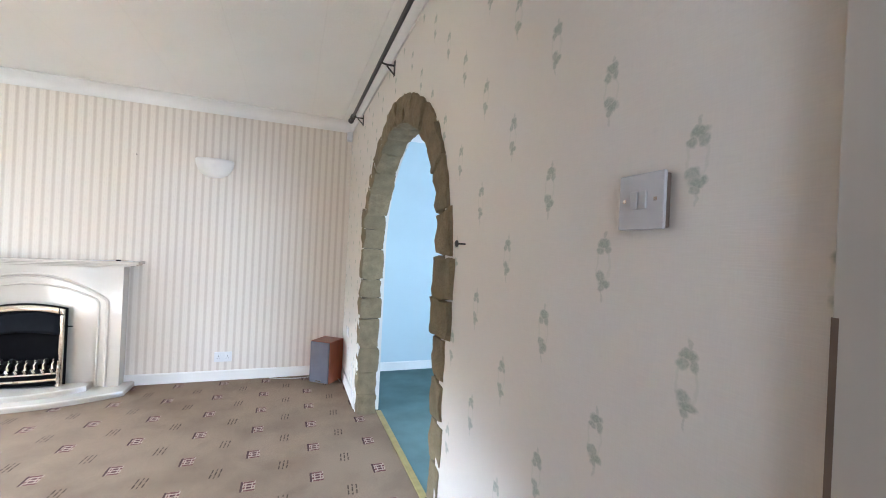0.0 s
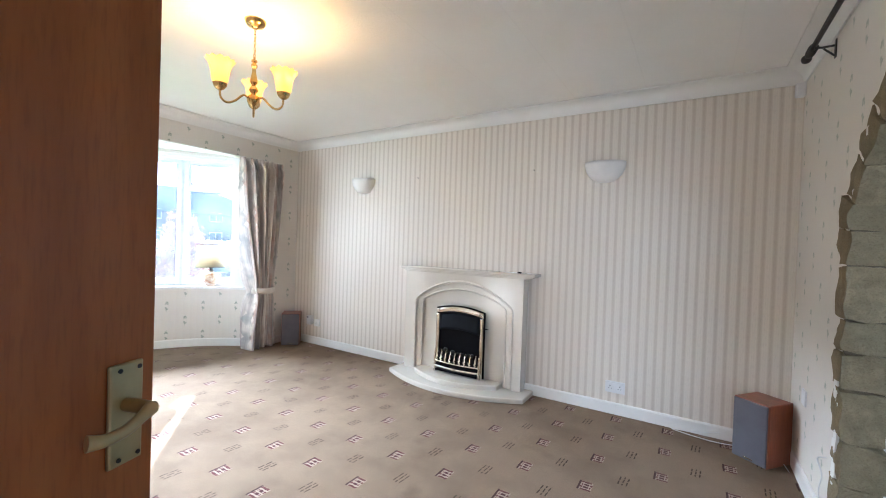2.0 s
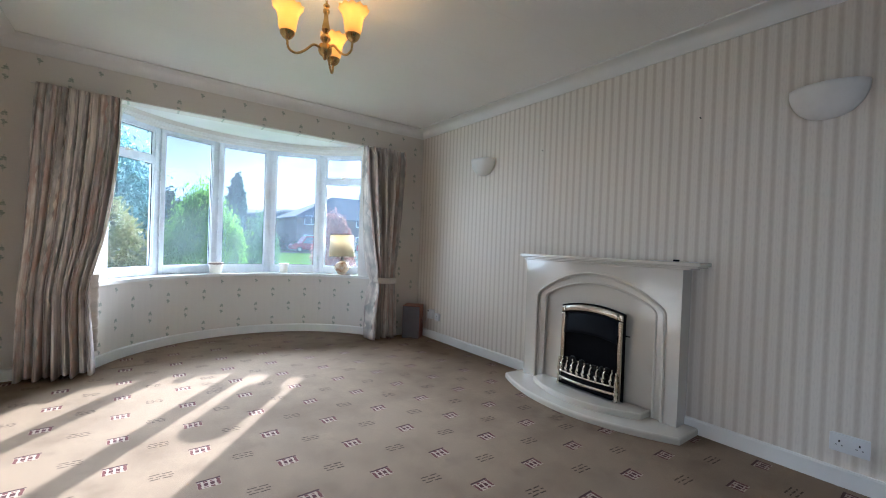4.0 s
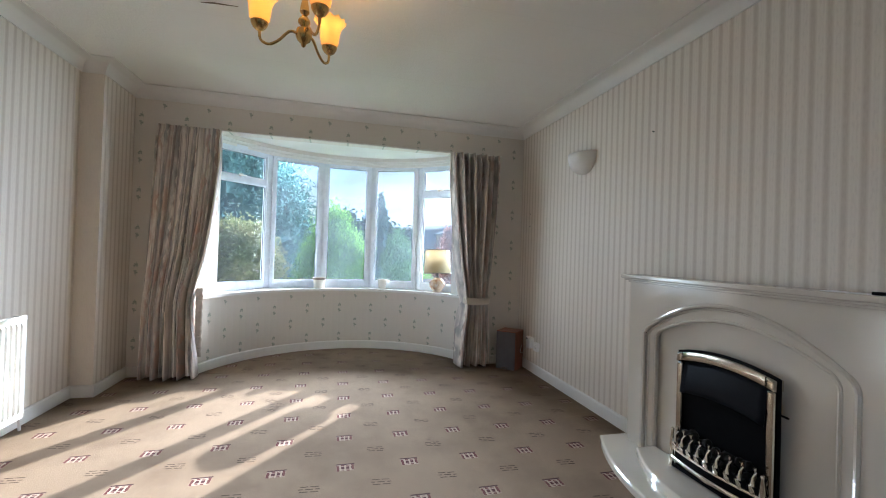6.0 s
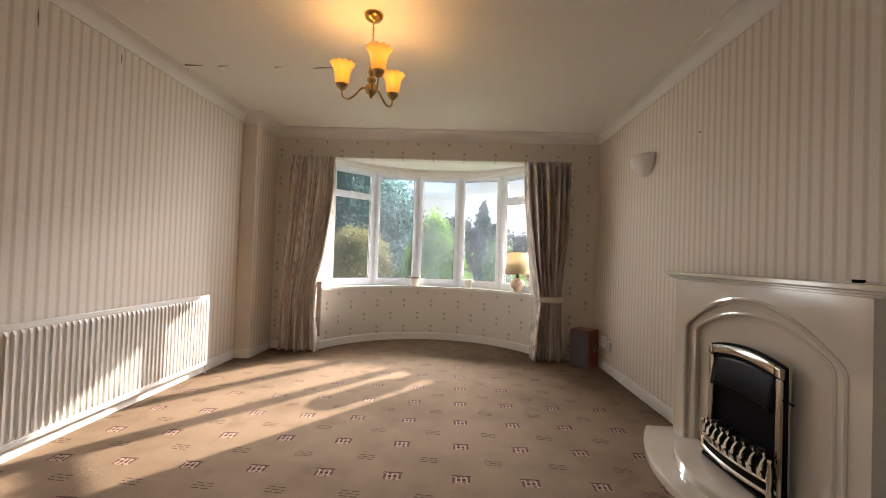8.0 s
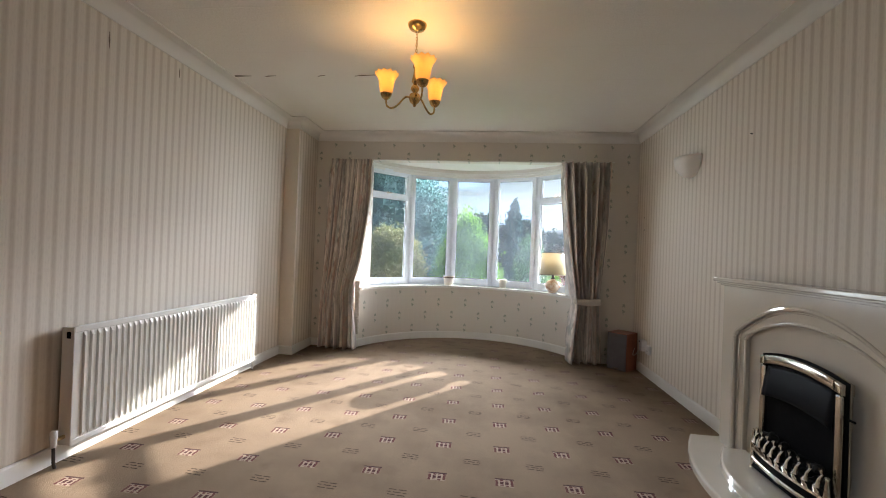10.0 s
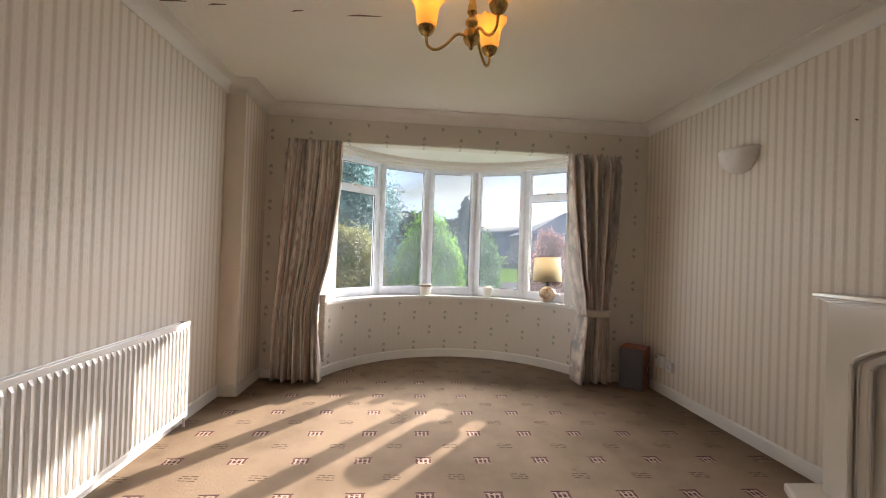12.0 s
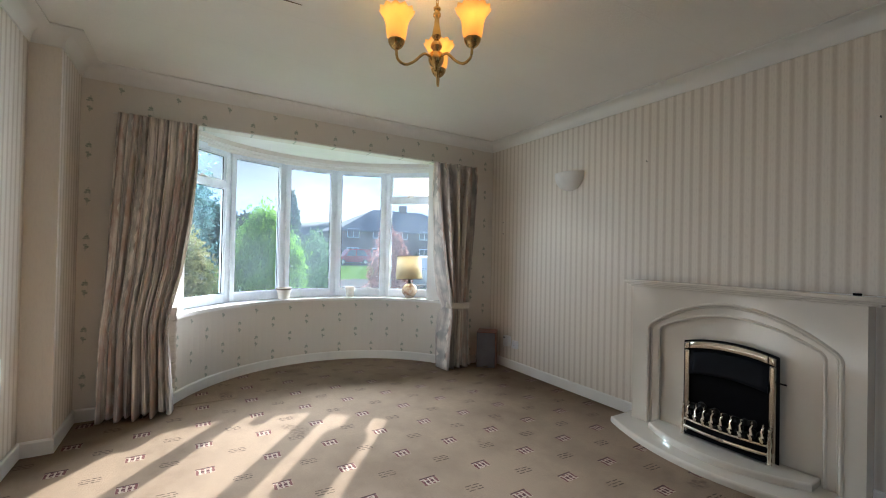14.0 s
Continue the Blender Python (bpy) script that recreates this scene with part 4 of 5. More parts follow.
for a, b in zip(rows, rows[1:]):
    for i in range(12):
        bm.faces.new((a[i], a[i + 1], b[i + 1], b[i]))
hood = local("hood", bm, M_HOOD, fire, "glossy black metal hood", True)
sol = hood.modifiers.new("thick", "SOLIDIFY")
sol.thickness = 0.004
rc = random.Random(8)
for i in range(26):
    bm = bmesh.new()
    bmesh.ops.create_icosphere(bm, subdivisions=2, radius=rc.uniform(0.020, 0.033))
    for v in bm.verts:
        v.co *= 1 + 0.45 * noise.noise(v.co * 40 + Vector((i * 7, 0, 0)))
    row = i // 9
    bm.transform(Matrix.Translation((-0.19 + 0.0475 * (i % 9) + rc.uniform(-0.01, 0.01), -0.050 - 0.010 * (2 - row) + rc.uniform(-0.008, 0.008), 0.110 + row * 0.042 + rc.uniform(-0.012, 0.012))) @ pose(0, 0, 0, rc.uniform(0, 180), rc.uniform(0, 180), 0))
    local("coal", bm, M_COAL, fire)
# the fret in front
bm = bmesh.new()
box(bm, -0.225, 0.225, -0.098, -0.03, 0.012, 0.028, 0.003)
local("ash_tray", bm, M_BLACK, fire)


def fret_y(x):
    return -0.112 + 0.030 * (x / 0.245) ** 2


for z, r in ((0.058, 0.012), (0.108, 0.008)):
    bm = bmesh.new()
    tube([(x, fret_y(x), z) for x in np.linspace(-0.235, 0.235, 21)], r, 10, bm)
    local("fret_rail", bm, M_STEEL, fire, "", True)
bm = bmesh.new()
xs = np.linspace(-0.225, 0.225, 17)
for a, b in zip(xs, xs[1:]):
    bm.faces.new([bm.verts.new(p) for p in ((a, fret_y(a) + 0.006, 0.064), (b, fret_y(b) + 0.006, 0.064), (b, fret_y(b) + 0.006, 0.104), (a, fret_y(a) + 0.006, 0.104))])
bmesh.ops.remove_doubles(bm, verts=bm.verts, dist=1e-5)
plate = local("fret_plate", bm, M_BLACK, fire, "black perforated fret plate")
plate.modifiers.new("thick", "SOLIDIFY").thickness = 0.004
for k in range(9):
    x = -0.208 + 0.052 * k
    y = fret_y(x)
    bm = bmesh.new()
    tube([(x, y, 0.108), (x, y - 0.012, 0.128), (x, y - 0.014, 0.150), (x, y + 0.002, 0.180), (x, y + 0.010, 0.205), (x, y + 0.002, 0.226)], 0.008, 9, bm, [0.006, 0.0105, 0.0125, 0.009, 0.006, 0.008])
    local("fret_bar", bm, M_STEEL, fire, "", True)
for s in (-1, 1):
    bm = bmesh.new()
    x = s * 0.24
    y = fret_y(x)
    lathe([(0.0, 0.0), (0.016, 0.004), (0.010, 0.03), (0.013, 0.06), (0.009, 0.09), (0.014, 0.12), (0.010, 0.16), (0.006, 0.19), (0.010, 0.203), (0.0, 0.215)], 14, bm, (x, y, 0.0))
    local("fret_post", bm, M_STEEL, fire, "", True)
bm = boxm(-0.02, 0.02, -0.125, -0.117, 0.048, 0.066, 0.003)
local("fret_badge", bm, M_STEEL, fire)
bm = tube([(W2 + 0.012, -0.03, 0.47), (W2 + 0.045, -0.034, 0.47)], 0.005, 8)
local("control_lever", bm, M_BLACK, fire, "small black control lever")

# paper and key left on the mantel
tagged(part("paper_sheet", boxm(-1.52, -1.24, 4.17, 4.25, 1.0932, 1.0945), M_PLASTIC), "thin folded sheet of paper on the mantel shelf", "paper")
key = thing("key_fob", (-1.31, 4.155, 1.0985), "small black key fob lying on the mantel shelf", "key", "", "", 12)
local("fob", boxm(-0.035, 0.0, -0.009, 0.009, -0.004, 0.008, 0.003), M_BLACK, key)
local("blade", boxm(0.0, 0.05, -0.003, 0.003, -0.002, 0.001, 0.0005), M_STEEL, key, "steel key blade")


# ---- wall lights ----
def sconce(x):
    ob = thing("wall_light", (x, YN, 1.965), "half-bowl plaster uplighter fixed to the striped wall", "wall light", "uplighters either side of the fireplace")
    bm = bmesh.new()
    rows = []
    for t in np.linspace(0, 1, 12):
        a = t * math.pi / 2 * 0.97
        rx, ry, z = 0.160 * math.cos(a) ** 0.85, 0.130 * math.cos(a) ** 0.85, 0.08 - 0.165 * math.sin(a)
        rows.append([bm.verts.new((rx * math.cos(b), -ry * math.sin(b) - 0.002, z)) for b in np.linspace(0, math.pi, 25)])
    for p, q in zip(rows, rows[1:]):
        for i in range(24):
            bm.faces.new((p[i], p[i + 1], q[i + 1], q[i]))
    bm.faces.new(rows[-1])
    bowl = local("bowl", bm, M_SCONCE, ob, "", True)
    m = bowl.modifiers.new("thick", "SOLIDIFY")
    m.thickness = 0.008
    local("back_plate", boxm(-0.06, 0.06, -0.012, -0.001, -0.04, 0.05, 0.003), M_PLASTIC, ob)
    bm = lathe([(0.0, -0.02), (0.014, -0.02), (0.017, 0.02), (0.022, 0.05), (0.0, 0.062)], 12, None, (0, -0.05, 0))
    local("bulb", bm, M_PLASTIC, ob, "unlit pearl bulb", True)
    return ob


sconce(-3.325)
sconce(-0.675)


# ---- chandelier ----
CX, CY = -2.215, 2.16
lamp = thing("chandelier", (CX, CY, H), "three-arm brass ceiling light with lit amber glass shades", "chandelier")
local("ceiling_rose", lathe([(0.0, -0.045), (0.012, -0.045), (0.02, -0.035), (0.045, -0.028), (0.055, -0.014), (0.058, 0.0), (0.0, 0.0)], 28), M_BRASS, lamp, "", True)
bm = bmesh.new()
for i in range(9):
    z = -0.05 - 0.0185 * i
    ring = []
    for k in range(13):
        a = 2 * math.pi * k / 12
        u, w = 0.006 * math.cos(a), 0.012 * math.sin(a)
        ring.append((u if i % 2 else 0, 0 if i % 2 else u, z + w))
    tube(ring, 0.0018, 6, bm)
local("chain", bm, M_BRASS, lamp, "", True)
local("flex", tube([(0.003, 0.002, -0.04), (-0.002, 0.003, -0.10), (0.003, -0.002, -0.16), (0.0, 0.0, -0.215)], 0.0022, 6), M_LINING, lamp)
stem = [(0.0, -0.205), (0.006, -0.207), (0.006, -0.218), (0.016, -0.226), (0.016, -0.234), (0.008, -0.240), (0.017, -0.252), (0.017, -0.262), (0.010, -0.272), (0.012, -0.30), (0.019, -0.335), (0.021, -0.352), (0.010, -0.368), (0.016, -0.374), (0.026, -0.392), (0.026, -0.400), (0.014, -0.415), (0.012, -0.425), (0.03, -0.430), (0.034, -0.445), (0.034, -0.462), (0.026, -0.478), (0.012, -0.490), (0.008, -0.502), (0.0, -0.508)]
local("stem", lathe(stem, 24), M_BRASS, lamp, "turned brass column", True)
for ang in (24, 146, 264):
    a = radians(ang)
    d = Vector((math.cos(a), math.sin(a), 0))
    ctrl = [d * 0.028 + Vector((0, 0, -0.446)), d * 0.06 + Vector((0, 0, -0.443)), d * 0.105 + Vector((0, 0, -0.487)), d * 0.145 + Vector((0, 0, -0.507)), d * 0.178 + Vector((0, 0, -0.490)), d * 0.185 + Vector((0, 0, -0.448))]
    local("arm", tube(smooth_path(ctrl, 7), 0.0058, 10), M_BRASS, lamp, "", True)
    c = d * 0.185
    cup = local("cup", lathe([(0.0, -0.452), (0.010, -0.452), (0.024, -0.442), (0.033, -0.428), (0.036, -0.416), (0.030, -0.414), (0.0, -0.416)], 22, None, (c.x, c.y, 0)), M_BRASS, lamp, "", True)
    bm = bmesh.new()
    rows = []
    prof_s = [(0.030, -0.418), (0.040, -0.402), (0.044, -0.372), (0.047, -0.345), (0.055, -0.320), (0.066, -0.303), (0.074, -0.293)]
    for k, (r, z) in enumerate(prof_s):
        f = (k / 6) ** 3
        rows.append([bm.verts.new((c.x + (r + 0.003 * f * math.cos(12 * b)) * math.cos(b), c.y + (r + 0.003 * f * math.cos(12 * b)) * math.sin(b), z + 0.005 * f * math.cos(12 * b))) for b in np.linspace(0, 2 * math.pi, 49)[:-1]])
    for p, q in zip(rows, rows[1:]):
        for i in range(48):
            bm.faces.new((p[i], p[(i + 1) % 48], q[(i + 1) % 48], q[i]))
    sh = local("shade", bm, M_SHADE, lamp, "frilled amber glass shade, lit", True)
    sh.modifiers.new("thick", "SOLIDIFY").thickness = 0.003
    bulb = bpy.data.lights.new("bulb", "POINT")
    bulb.energy, bulb.color, bulb.shadow_soft_size = 0.6, (1.0, 0.62, 0.25), 0.03
    bo = new("bulb_light", bulb)
    bo.matrix_world = pose(CX + c.x, CY + c.y, H - 0.315)


# ---- curtains ----
def curtain(name, label, zs, left, right, xs, folds, seed, tie=None):
    """Hanging cloth between two edges, given at the heights zs; xs: the middle's depth at each height."""
    ob = thing(name, (xs[-1], (left[-1] + right[-1]) / 2, 0.0), label, "curtain", "curtains at the bay window")
    r = random.Random(seed)
    nu, nv = 150, 44
    ph = [r.uniform(0, 6.28) for _ in range(6)]
    bm = bmesh.new()
    uvl = bm.loops.layers.uv.new("UVMap")
    grid = []
    for j in range(nv + 1):
        v = j / nv
        z = zs[0] + (zs[-1] - zs[0]) * v
        L, R, X = (float(np.interp(-z, [-q for q in zs], w)) for w in (left, right, xs))
        row = []
        for i in range(nu + 1):
            u = i / nu
            w = u + 0.018 * math.sin(5 * u + ph[0] + 1.2 * v) + 0.010 * math.sin(13 * u + ph[1] - 2 * v)
            f = 2 * math.pi * folds * w
            w += 0.012 * math.sin(7.5 * v + 9 * u + ph[3]) * v * (1 - 0.5 * v)
            f = 2 * math.pi * folds * w
            amp = 0.050 + 0.026 * math.sin(4 * u + ph[2] + 3.0 * v)
            if z > zs[0] - 0.09:
                amp *= 0.42 + 0.20 * abs(math.sin(f * 1.5))
            squeeze = (R - L) / max(right[0] - left[0], 0.01)
            x = X + amp * (1.0 + 0.5 * (1 - squeeze)) * (2.2 * abs(math.sin(f / 2)) - 1.3 + 0.30 * math.sin(2 * f + ph[3] + 2.2 * v) + 0.34 * math.sin(0.5 * f + ph[4] + 3 * v) + 0.16 * math.sin(3.4 * f + 6 * v))
            y = L + (R - L) * w + 0.010 * math.cos(f + ph[5])
            if tie and abs(z - tie) < 0.12:
                x -= (x - X) * 0.45 * (1 - abs(z - tie) / 0.12)
            hem = 0.012 * math.sin(f * 0.5 + ph[1]) if j == nv else 0.0
            row.append(bm.verts.new((x, y, z + hem)))
        grid.append(row)
    for j in range(nv):
        for i in range(nu):
            fc = bm.faces.new((grid[j][i], grid[j][i + 1], grid[j + 1][i + 1], grid[j + 1][i]))
            for lo, (a, b) in zip(fc.loops, ((i, j), (i + 1, j), (i + 1, j + 1), (i, j + 1))):
                lo[uvl].uv = (a / nu, b / nv)
    cloth = part("cloth", bm, M_CLOTH, ob, "", True)
    cloth.modifiers.new("thick", "SOLIDIFY").thickness = 0.004
    return ob


Zc = [2.235, 1.9, 1.5, 1.1, 0.78, 0.66, 0.35, 0.022]
XC = -4.405
left_curtain = curtain("curtain", "cream and grey streaked curtain swept back beside the bay", Zc,
                       [0.77, 0.755, 0.74, 0.725, 0.71, 0.70, 0.695, 0.69], [1.29, 1.285, 1.25, 1.20, 1.125, 1.11, 1.12, 1.135],
                       [XC] * 8, 8.5, 3)
right_curtain = curtain("curtain", "cream and grey streaked curtain gathered by a tie-back", Zc,
                        [3.44, 3.46, 3.50, 3.545, 3.60, 3.625, 3.585, 3.575], [3.985, 3.975, 3.96, 3.93, 3.90, 3.895, 3.92, 3.93],
                        [XC] * 8, 8, 11, 0.69)


def tie_band(parent, y0, y1, x, z, dip):
    bm = bmesh.new()
    pts = []
    for t in np.linspace(0, 1, 33):
        a = math.pi * 2 * t
        pts.append((x + 0.085 * math.cos(a), (y0 + y1) / 2 + (y1 - y0) / 2 * 1.05 * math.sin(a), z - dip * (0.5 + 0.5 * math.cos(a))))
    rows = [[bm.verts.new((p[0], p[1], p[2] + h)) for p in pts[:-1]] for h in (-0.035, -0.012, 0.012, 0.035)]
    for a, b in zip(rows, rows[1:]):
        for i in range(32):
            bm.faces.new((a[i], a[(i + 1) % 32], b[(i + 1) % 32], b[i]))
    ob = part("tie_back", bm, M_LINING, parent, "cream gathered tie-back band", True)
    ob.modifiers.new("thick", "SOLIDIFY").thickness = 0.005


tie_band(right_curtain, 3.62, 3.90, XC, 0.715, 0.02)
# frilled lining edge behind the left curtain
bm = bmesh.new()
rows = []
for j in range(41):
    z = 0.80 - 0.62 * j / 40
    rows.append([bm.verts.new((XC - 0.035 + 0.006 * math.sin(j * 2.4) * i / 3, 1.105 + 0.020 * i + 0.003 * math.sin(j * 1.3), z + 0.004 * math.sin(j * 0.9))) for i in range(4)])
for a, b in zip(rows, rows[1:]):
    for i in range(3):
        bm.faces.new((a[i], a[i + 1], b[i + 1], b[i]))
part("frill", bm, M_LINING, left_curtain, "white frilled lining edge", True).modifiers.new("thick", "SOLIDIFY").thickness = 0.004
# curtain track on the lintel
rail = thing("curtain_track", (XW + 0.06, 2.4, 2.24), "slim white curtain track above the bay opening", "curtain track")
part("rail", tube([(XW + 0.05, 0.74, 2.243), (XW + 0.05, 4.02, 2.251)], 0.006, 8), M_WHITE, rail)

# ---- radiator ----
RX0, RX1, RZ0, RZ1 = -3.40, -1.69, 0.095, 0.722
rad = thing("radiator", ((RX0 + RX1) / 2, YS + 0.06, RZ0), "long white fluted panel radiator on the striped wall", "radiator")
bm = bmesh.new()
rows = []
n = 42
prof_r = []
for k in range(n):
    x = RX0 + 0.03 + (RX1 - RX0 - 0.06) * k / n
    s = (RX1 - RX0 - 0.06) / n
    prof_r += [(x, 0.0), (x + s * 0.12, 0.010), (x + s * 0.46, 0.011), (x + s * 0.60, 0.0)]
prof_r.append((RX1 - 0.03, 0.0))
YF = YS + 0.098
levels = [(RZ0 + 0.03, 0.0), (RZ0 + 0.055, 1.0), (RZ1 - 0.055, 1.0), (RZ1 - 0.03, 0.0)]
grid = [[bm.verts.new((x, YF + d * m, z)) for x, d in prof_r] for z, m in levels]
for a, b in zip(grid, grid[1:]):
    for i in range(len(prof_r) - 1):
        bm.faces.new((a[i], a[i + 1], b[i + 1], b[i]))
part("fluted_panel", bm, M_RADIATOR, rad)
bm = bmesh.new()
box(bm, RX0, RX1, YF - 0.012, YF + 0.003, RZ1 - 0.032, RZ1, 0.004)
box(bm, RX0, RX1, YF - 0.012, YF + 0.003, RZ0, RZ0 + 0.032, 0.004)
box(bm, RX0, RX0 + 0.031, YF - 0.012, YF + 0.002, RZ0 + 0.03, RZ1 - 0.03)
box(bm, RX1 - 0.031, RX1, YF - 0.012, YF + 0.002, RZ0 + 0.03, RZ1 - 0.03)
part("panel_rim", bm, M_RADIATOR, rad)
part("rear_panel", boxm(RX0, RX1, YS + 0.03, YS + 0.042, RZ0, RZ1 - 0.01, 0.003), M_RADIATOR, rad)
for x0 in (RX0, RX1 - 0.004):
    part("side_cover", boxm(x0 - 0.002, x0 + 0.006, YS + 0.028, YF + 0.001, RZ0 + 0.005, RZ1 - 0.004, 0.002), M_RADIATOR, rad)
bm = tube([(RX1 - 0.005, YS + 0.062, RZ0 + 0.05), (RX1 + 0.045, YS + 0.062, RZ0 + 0.05)], 0.011, 10)
part("valve_union", bm, M_OLDBRASS, rad, "", True)
bm = lathe([(0.0, -0.03), (0.012, -0.028), (0.014, 0.01), (0.017, 0.016), (0.017, 0.05), (0.012, 0.058), (0.0, 0.06)], 14, None, (RX1 + 0.052, YS + 0.062, RZ0 + 0.045))
part("valve", bm, M_PLASTIC, rad, "white plastic valve cap", True)
part("tail_pipe", tube([(RX1 + 0.052, YS + 0.062, RZ0 + 0.02), (RX1 + 0.05, YS + 0.064, 0.03), (RX1 + 0.045, YS + 0.066, 0.002)], 0.0075, 10), M_IRON, rad, "", True)
bm = boxm(RX1 + 0.0065, RX1 + 0.008, YS + 0.062, YS + 0.086, RZ1 - 0.06, RZ1 - 0.025, 0.0005)
part("side_slot", bm, M_BLACK, rad)
part("tail_pipe", tube([(RX0 - 0.02, YS + 0.062, RZ0 + 0.04), (RX0 - 0.03, YS + 0.062, 0.004)], 0.0075, 10), M_WHITE, rad, "", True)


# ---- loudspeakers ----
def speaker(at, rz, label):
    ob = thing("loudspeaker", at, label, "loudspeaker", "pair of wooden loudspeakers", "", rz)
    local("cabinet", boxm(-0.108, 0.108, -0.115, 0.115, 0.0, 0.395, 0.006), M_SPKWOOD, ob)
    local("grille", boxm(-0.103, 0.103, -0.129, -0.1155, 0.006, 0.390, 0.006), M_GRILLE, ob, "dark grey cloth grille")
    local("name_badge", boxm(-0.028, 0.028, -0.1315, -0.129, 0.018, 0.027, 0.001), M_STEEL, ob)
    return ob


speaker((0.395, 4.115, 0.0), -38, "cherry wood loudspeaker on the carpet by the arch corner")
speaker((-4.34, 4.13, 0.0), 46, "cherry wood loudspeaker in the corner by the curtain")
tagged(part("speaker_cable", tube(smooth_path([(0.20, 4.285, 0.05), (0.0, 4.27, 0.012), (-0.12, 4.255, 0.006), (0.12, 4.2, 0.005), (0.30, 4.22, 0.008)], 6), 0.0025, 6), M_PLASTIC), "thin pale loudspeaker cable lying by the skirting", "cable")
tagged(part("speaker_cable", tube(smooth_path([(0.47, 4.20, 0.17), (0.525, 4.17, 0.20), (0.53, 4.15, 0.12), (0.50, 4.13, 0.03), (0.52, 4.0, 0.006)], 6), 0.0025, 6), M_PLASTIC), "loose white cable behind the loudspeaker", "cable")


# ---- sockets, switch and small fittings ----
def socket_face(x0, x1, z0, z1, y, name, label, gangs):
    ob = thing(name, ((x0 + x1) / 2, y, (z0 + z1) / 2), label, "socket")
    part("back_box", boxm(x0 + 0.003, x1 - 0.003, y - 0.022, y - 0.0005, z0 + 0.003, z1 - 0.003, 0.002), M_PLASTIC, ob)
    part("face_plate", boxm(x0, x1, y - 0.030, y - 0.022, z0, z1, 0.003), M_PLASTIC, ob)
    for g in range(gangs):
        bm = bmesh.new()
        cx = x0 + (x1 - x0) * (g + 0.5) / gangs
        cz = (z0 + z1) / 2
        box(bm, cx - 0.003, cx + 0.003, y - 0.0305, y - 0.0298, cz + 0.004, cz + 0.014)
        for s in (-0.011, 0.011):
            box(bm, cx + s - 0.0035, cx + s + 0.0035, y - 0.0305, y - 0.0298, cz - 0.012, cz - 0.0085)
        part("pin_hole", bm, M_BLACK, ob)
    bm = bmesh.new()
    for g in range(gangs):
        cx = x0 + (x1 - x0) * (g + 0.5) / gangs + (0.022 if g == 0 else -0.022) * (gangs > 1)
        box(bm, cx - 0.006, cx + 0.006, y - 0.034, y - 0.030, (z0 + z1) / 2 + 0.012, (z0 + z1) / 2 + 0.030, 0.002)
    part("rocker", bm, M_PLASTIC, ob)
    return ob


socket_face(-0.602, -0.455, 0.178, 0.268, YN, "double_socket", "white double wall socket above the skirting", 2)
socket_face(-4.085, -4.0, 0.235, 0.322, YN, "single_socket", "white single wall socket near the corner", 1)
plug = thing("plug_adaptor", (-4.165, YN, 0.30), "white plug-in adaptor with a curling lead", "plug")
part("body", boxm(-4.20, -4.12, YN - 0.055, YN - 0.001, 0.245, 0.355, 0.006), M_PLASTIC, plug)
part("dial", lathe([(0.0, 0.0), (0.018, 0.0), (0.018, 0.004), (0.0, 0.004)], 16, None, (0, 0, 0)), M_GRILLE, plug).matrix_basis = pose(0.005, -0.056, 0.03, 90)
part("button", boxm(-4.19, -4.165, YN - 0.058, YN - 0.054, 0.33, 0.345, 0.001), M_GRILLE, plug)
part("lead", tube(smooth_path([(-4.18, YN - 0.05, 0.25), (-4.21, YN - 0.08, 0.19), (-4.25, YN - 0.09, 0.18), (-4.29, YN - 0.06, 0.24)], 6), 0.003, 6), M_PLASTIC, plug)

sw = thing("light_switch", (XE, 0.521, 1.415), "white two-gang light switch on a surface box", "light switch")
# box sides painted brown in place of the shadow beside the plate
part("surface_box", boxm(XE - 0.012, XE - 0.0005, 0.488, 0.572, 1.374, 1.460, 0.002), M_SHADOWBOX, sw, "plastic back box coloured brown for the plate's shadow")
part("face_plate", boxm(XE - 0.019, XE - 0.012, 0.485, 0.575, 1.371, 1.463, 0.002), M_SWITCH, sw)
for y in (0.516, 0.534):
    part("rocker", boxm(XE - 0.0225, XE - 0.019, y, y + 0.014, 1.404, 1.434, 0.0015), M_SWITCH, sw)
for y in (0.500, 0.562):
    part("screw", boxm(XE - 0.0205, XE - 0.019, y - 0.003, y + 0.003, 1.416, 1.422, 0.0005), M_STEEL, sw)

alarm = thing("alarm_sensor", (XE - 0.02, YN - 0.03, 2.43), "small white motion alarm sensor high in the corner", "alarm sensor")
part("case", boxm(XE - 0.055, XE - 0.002, YN - 0.055, YN - 0.002, 2.385, 2.475, 0.008), M_PLASTIC, alarm)
blank = thing("blank_plate", (XE, 3.93, 0.50), "white blanking plate on the sprigged wall", "wall plate")
part("plate", boxm(XE - 0.010, XE - 0.0005, 3.86, 3.95, 0.46, 0.55, 0.003), M_PLASTIC, blank)
tagged(part("loose_cable", tube(smooth_path([(XE - 0.002, 3.42, 0.36), (XE - 0.03, 3.44, 0.34), (XE - 0.02, 3.40, 0.28), (XE - 0.025, 3.42, 0.18), (XE - 0.012, 3.41, 0.03)], 6), 0.003, 6), M_PLASTIC), "loose cable hanging out of the wall by the arch", "cable")

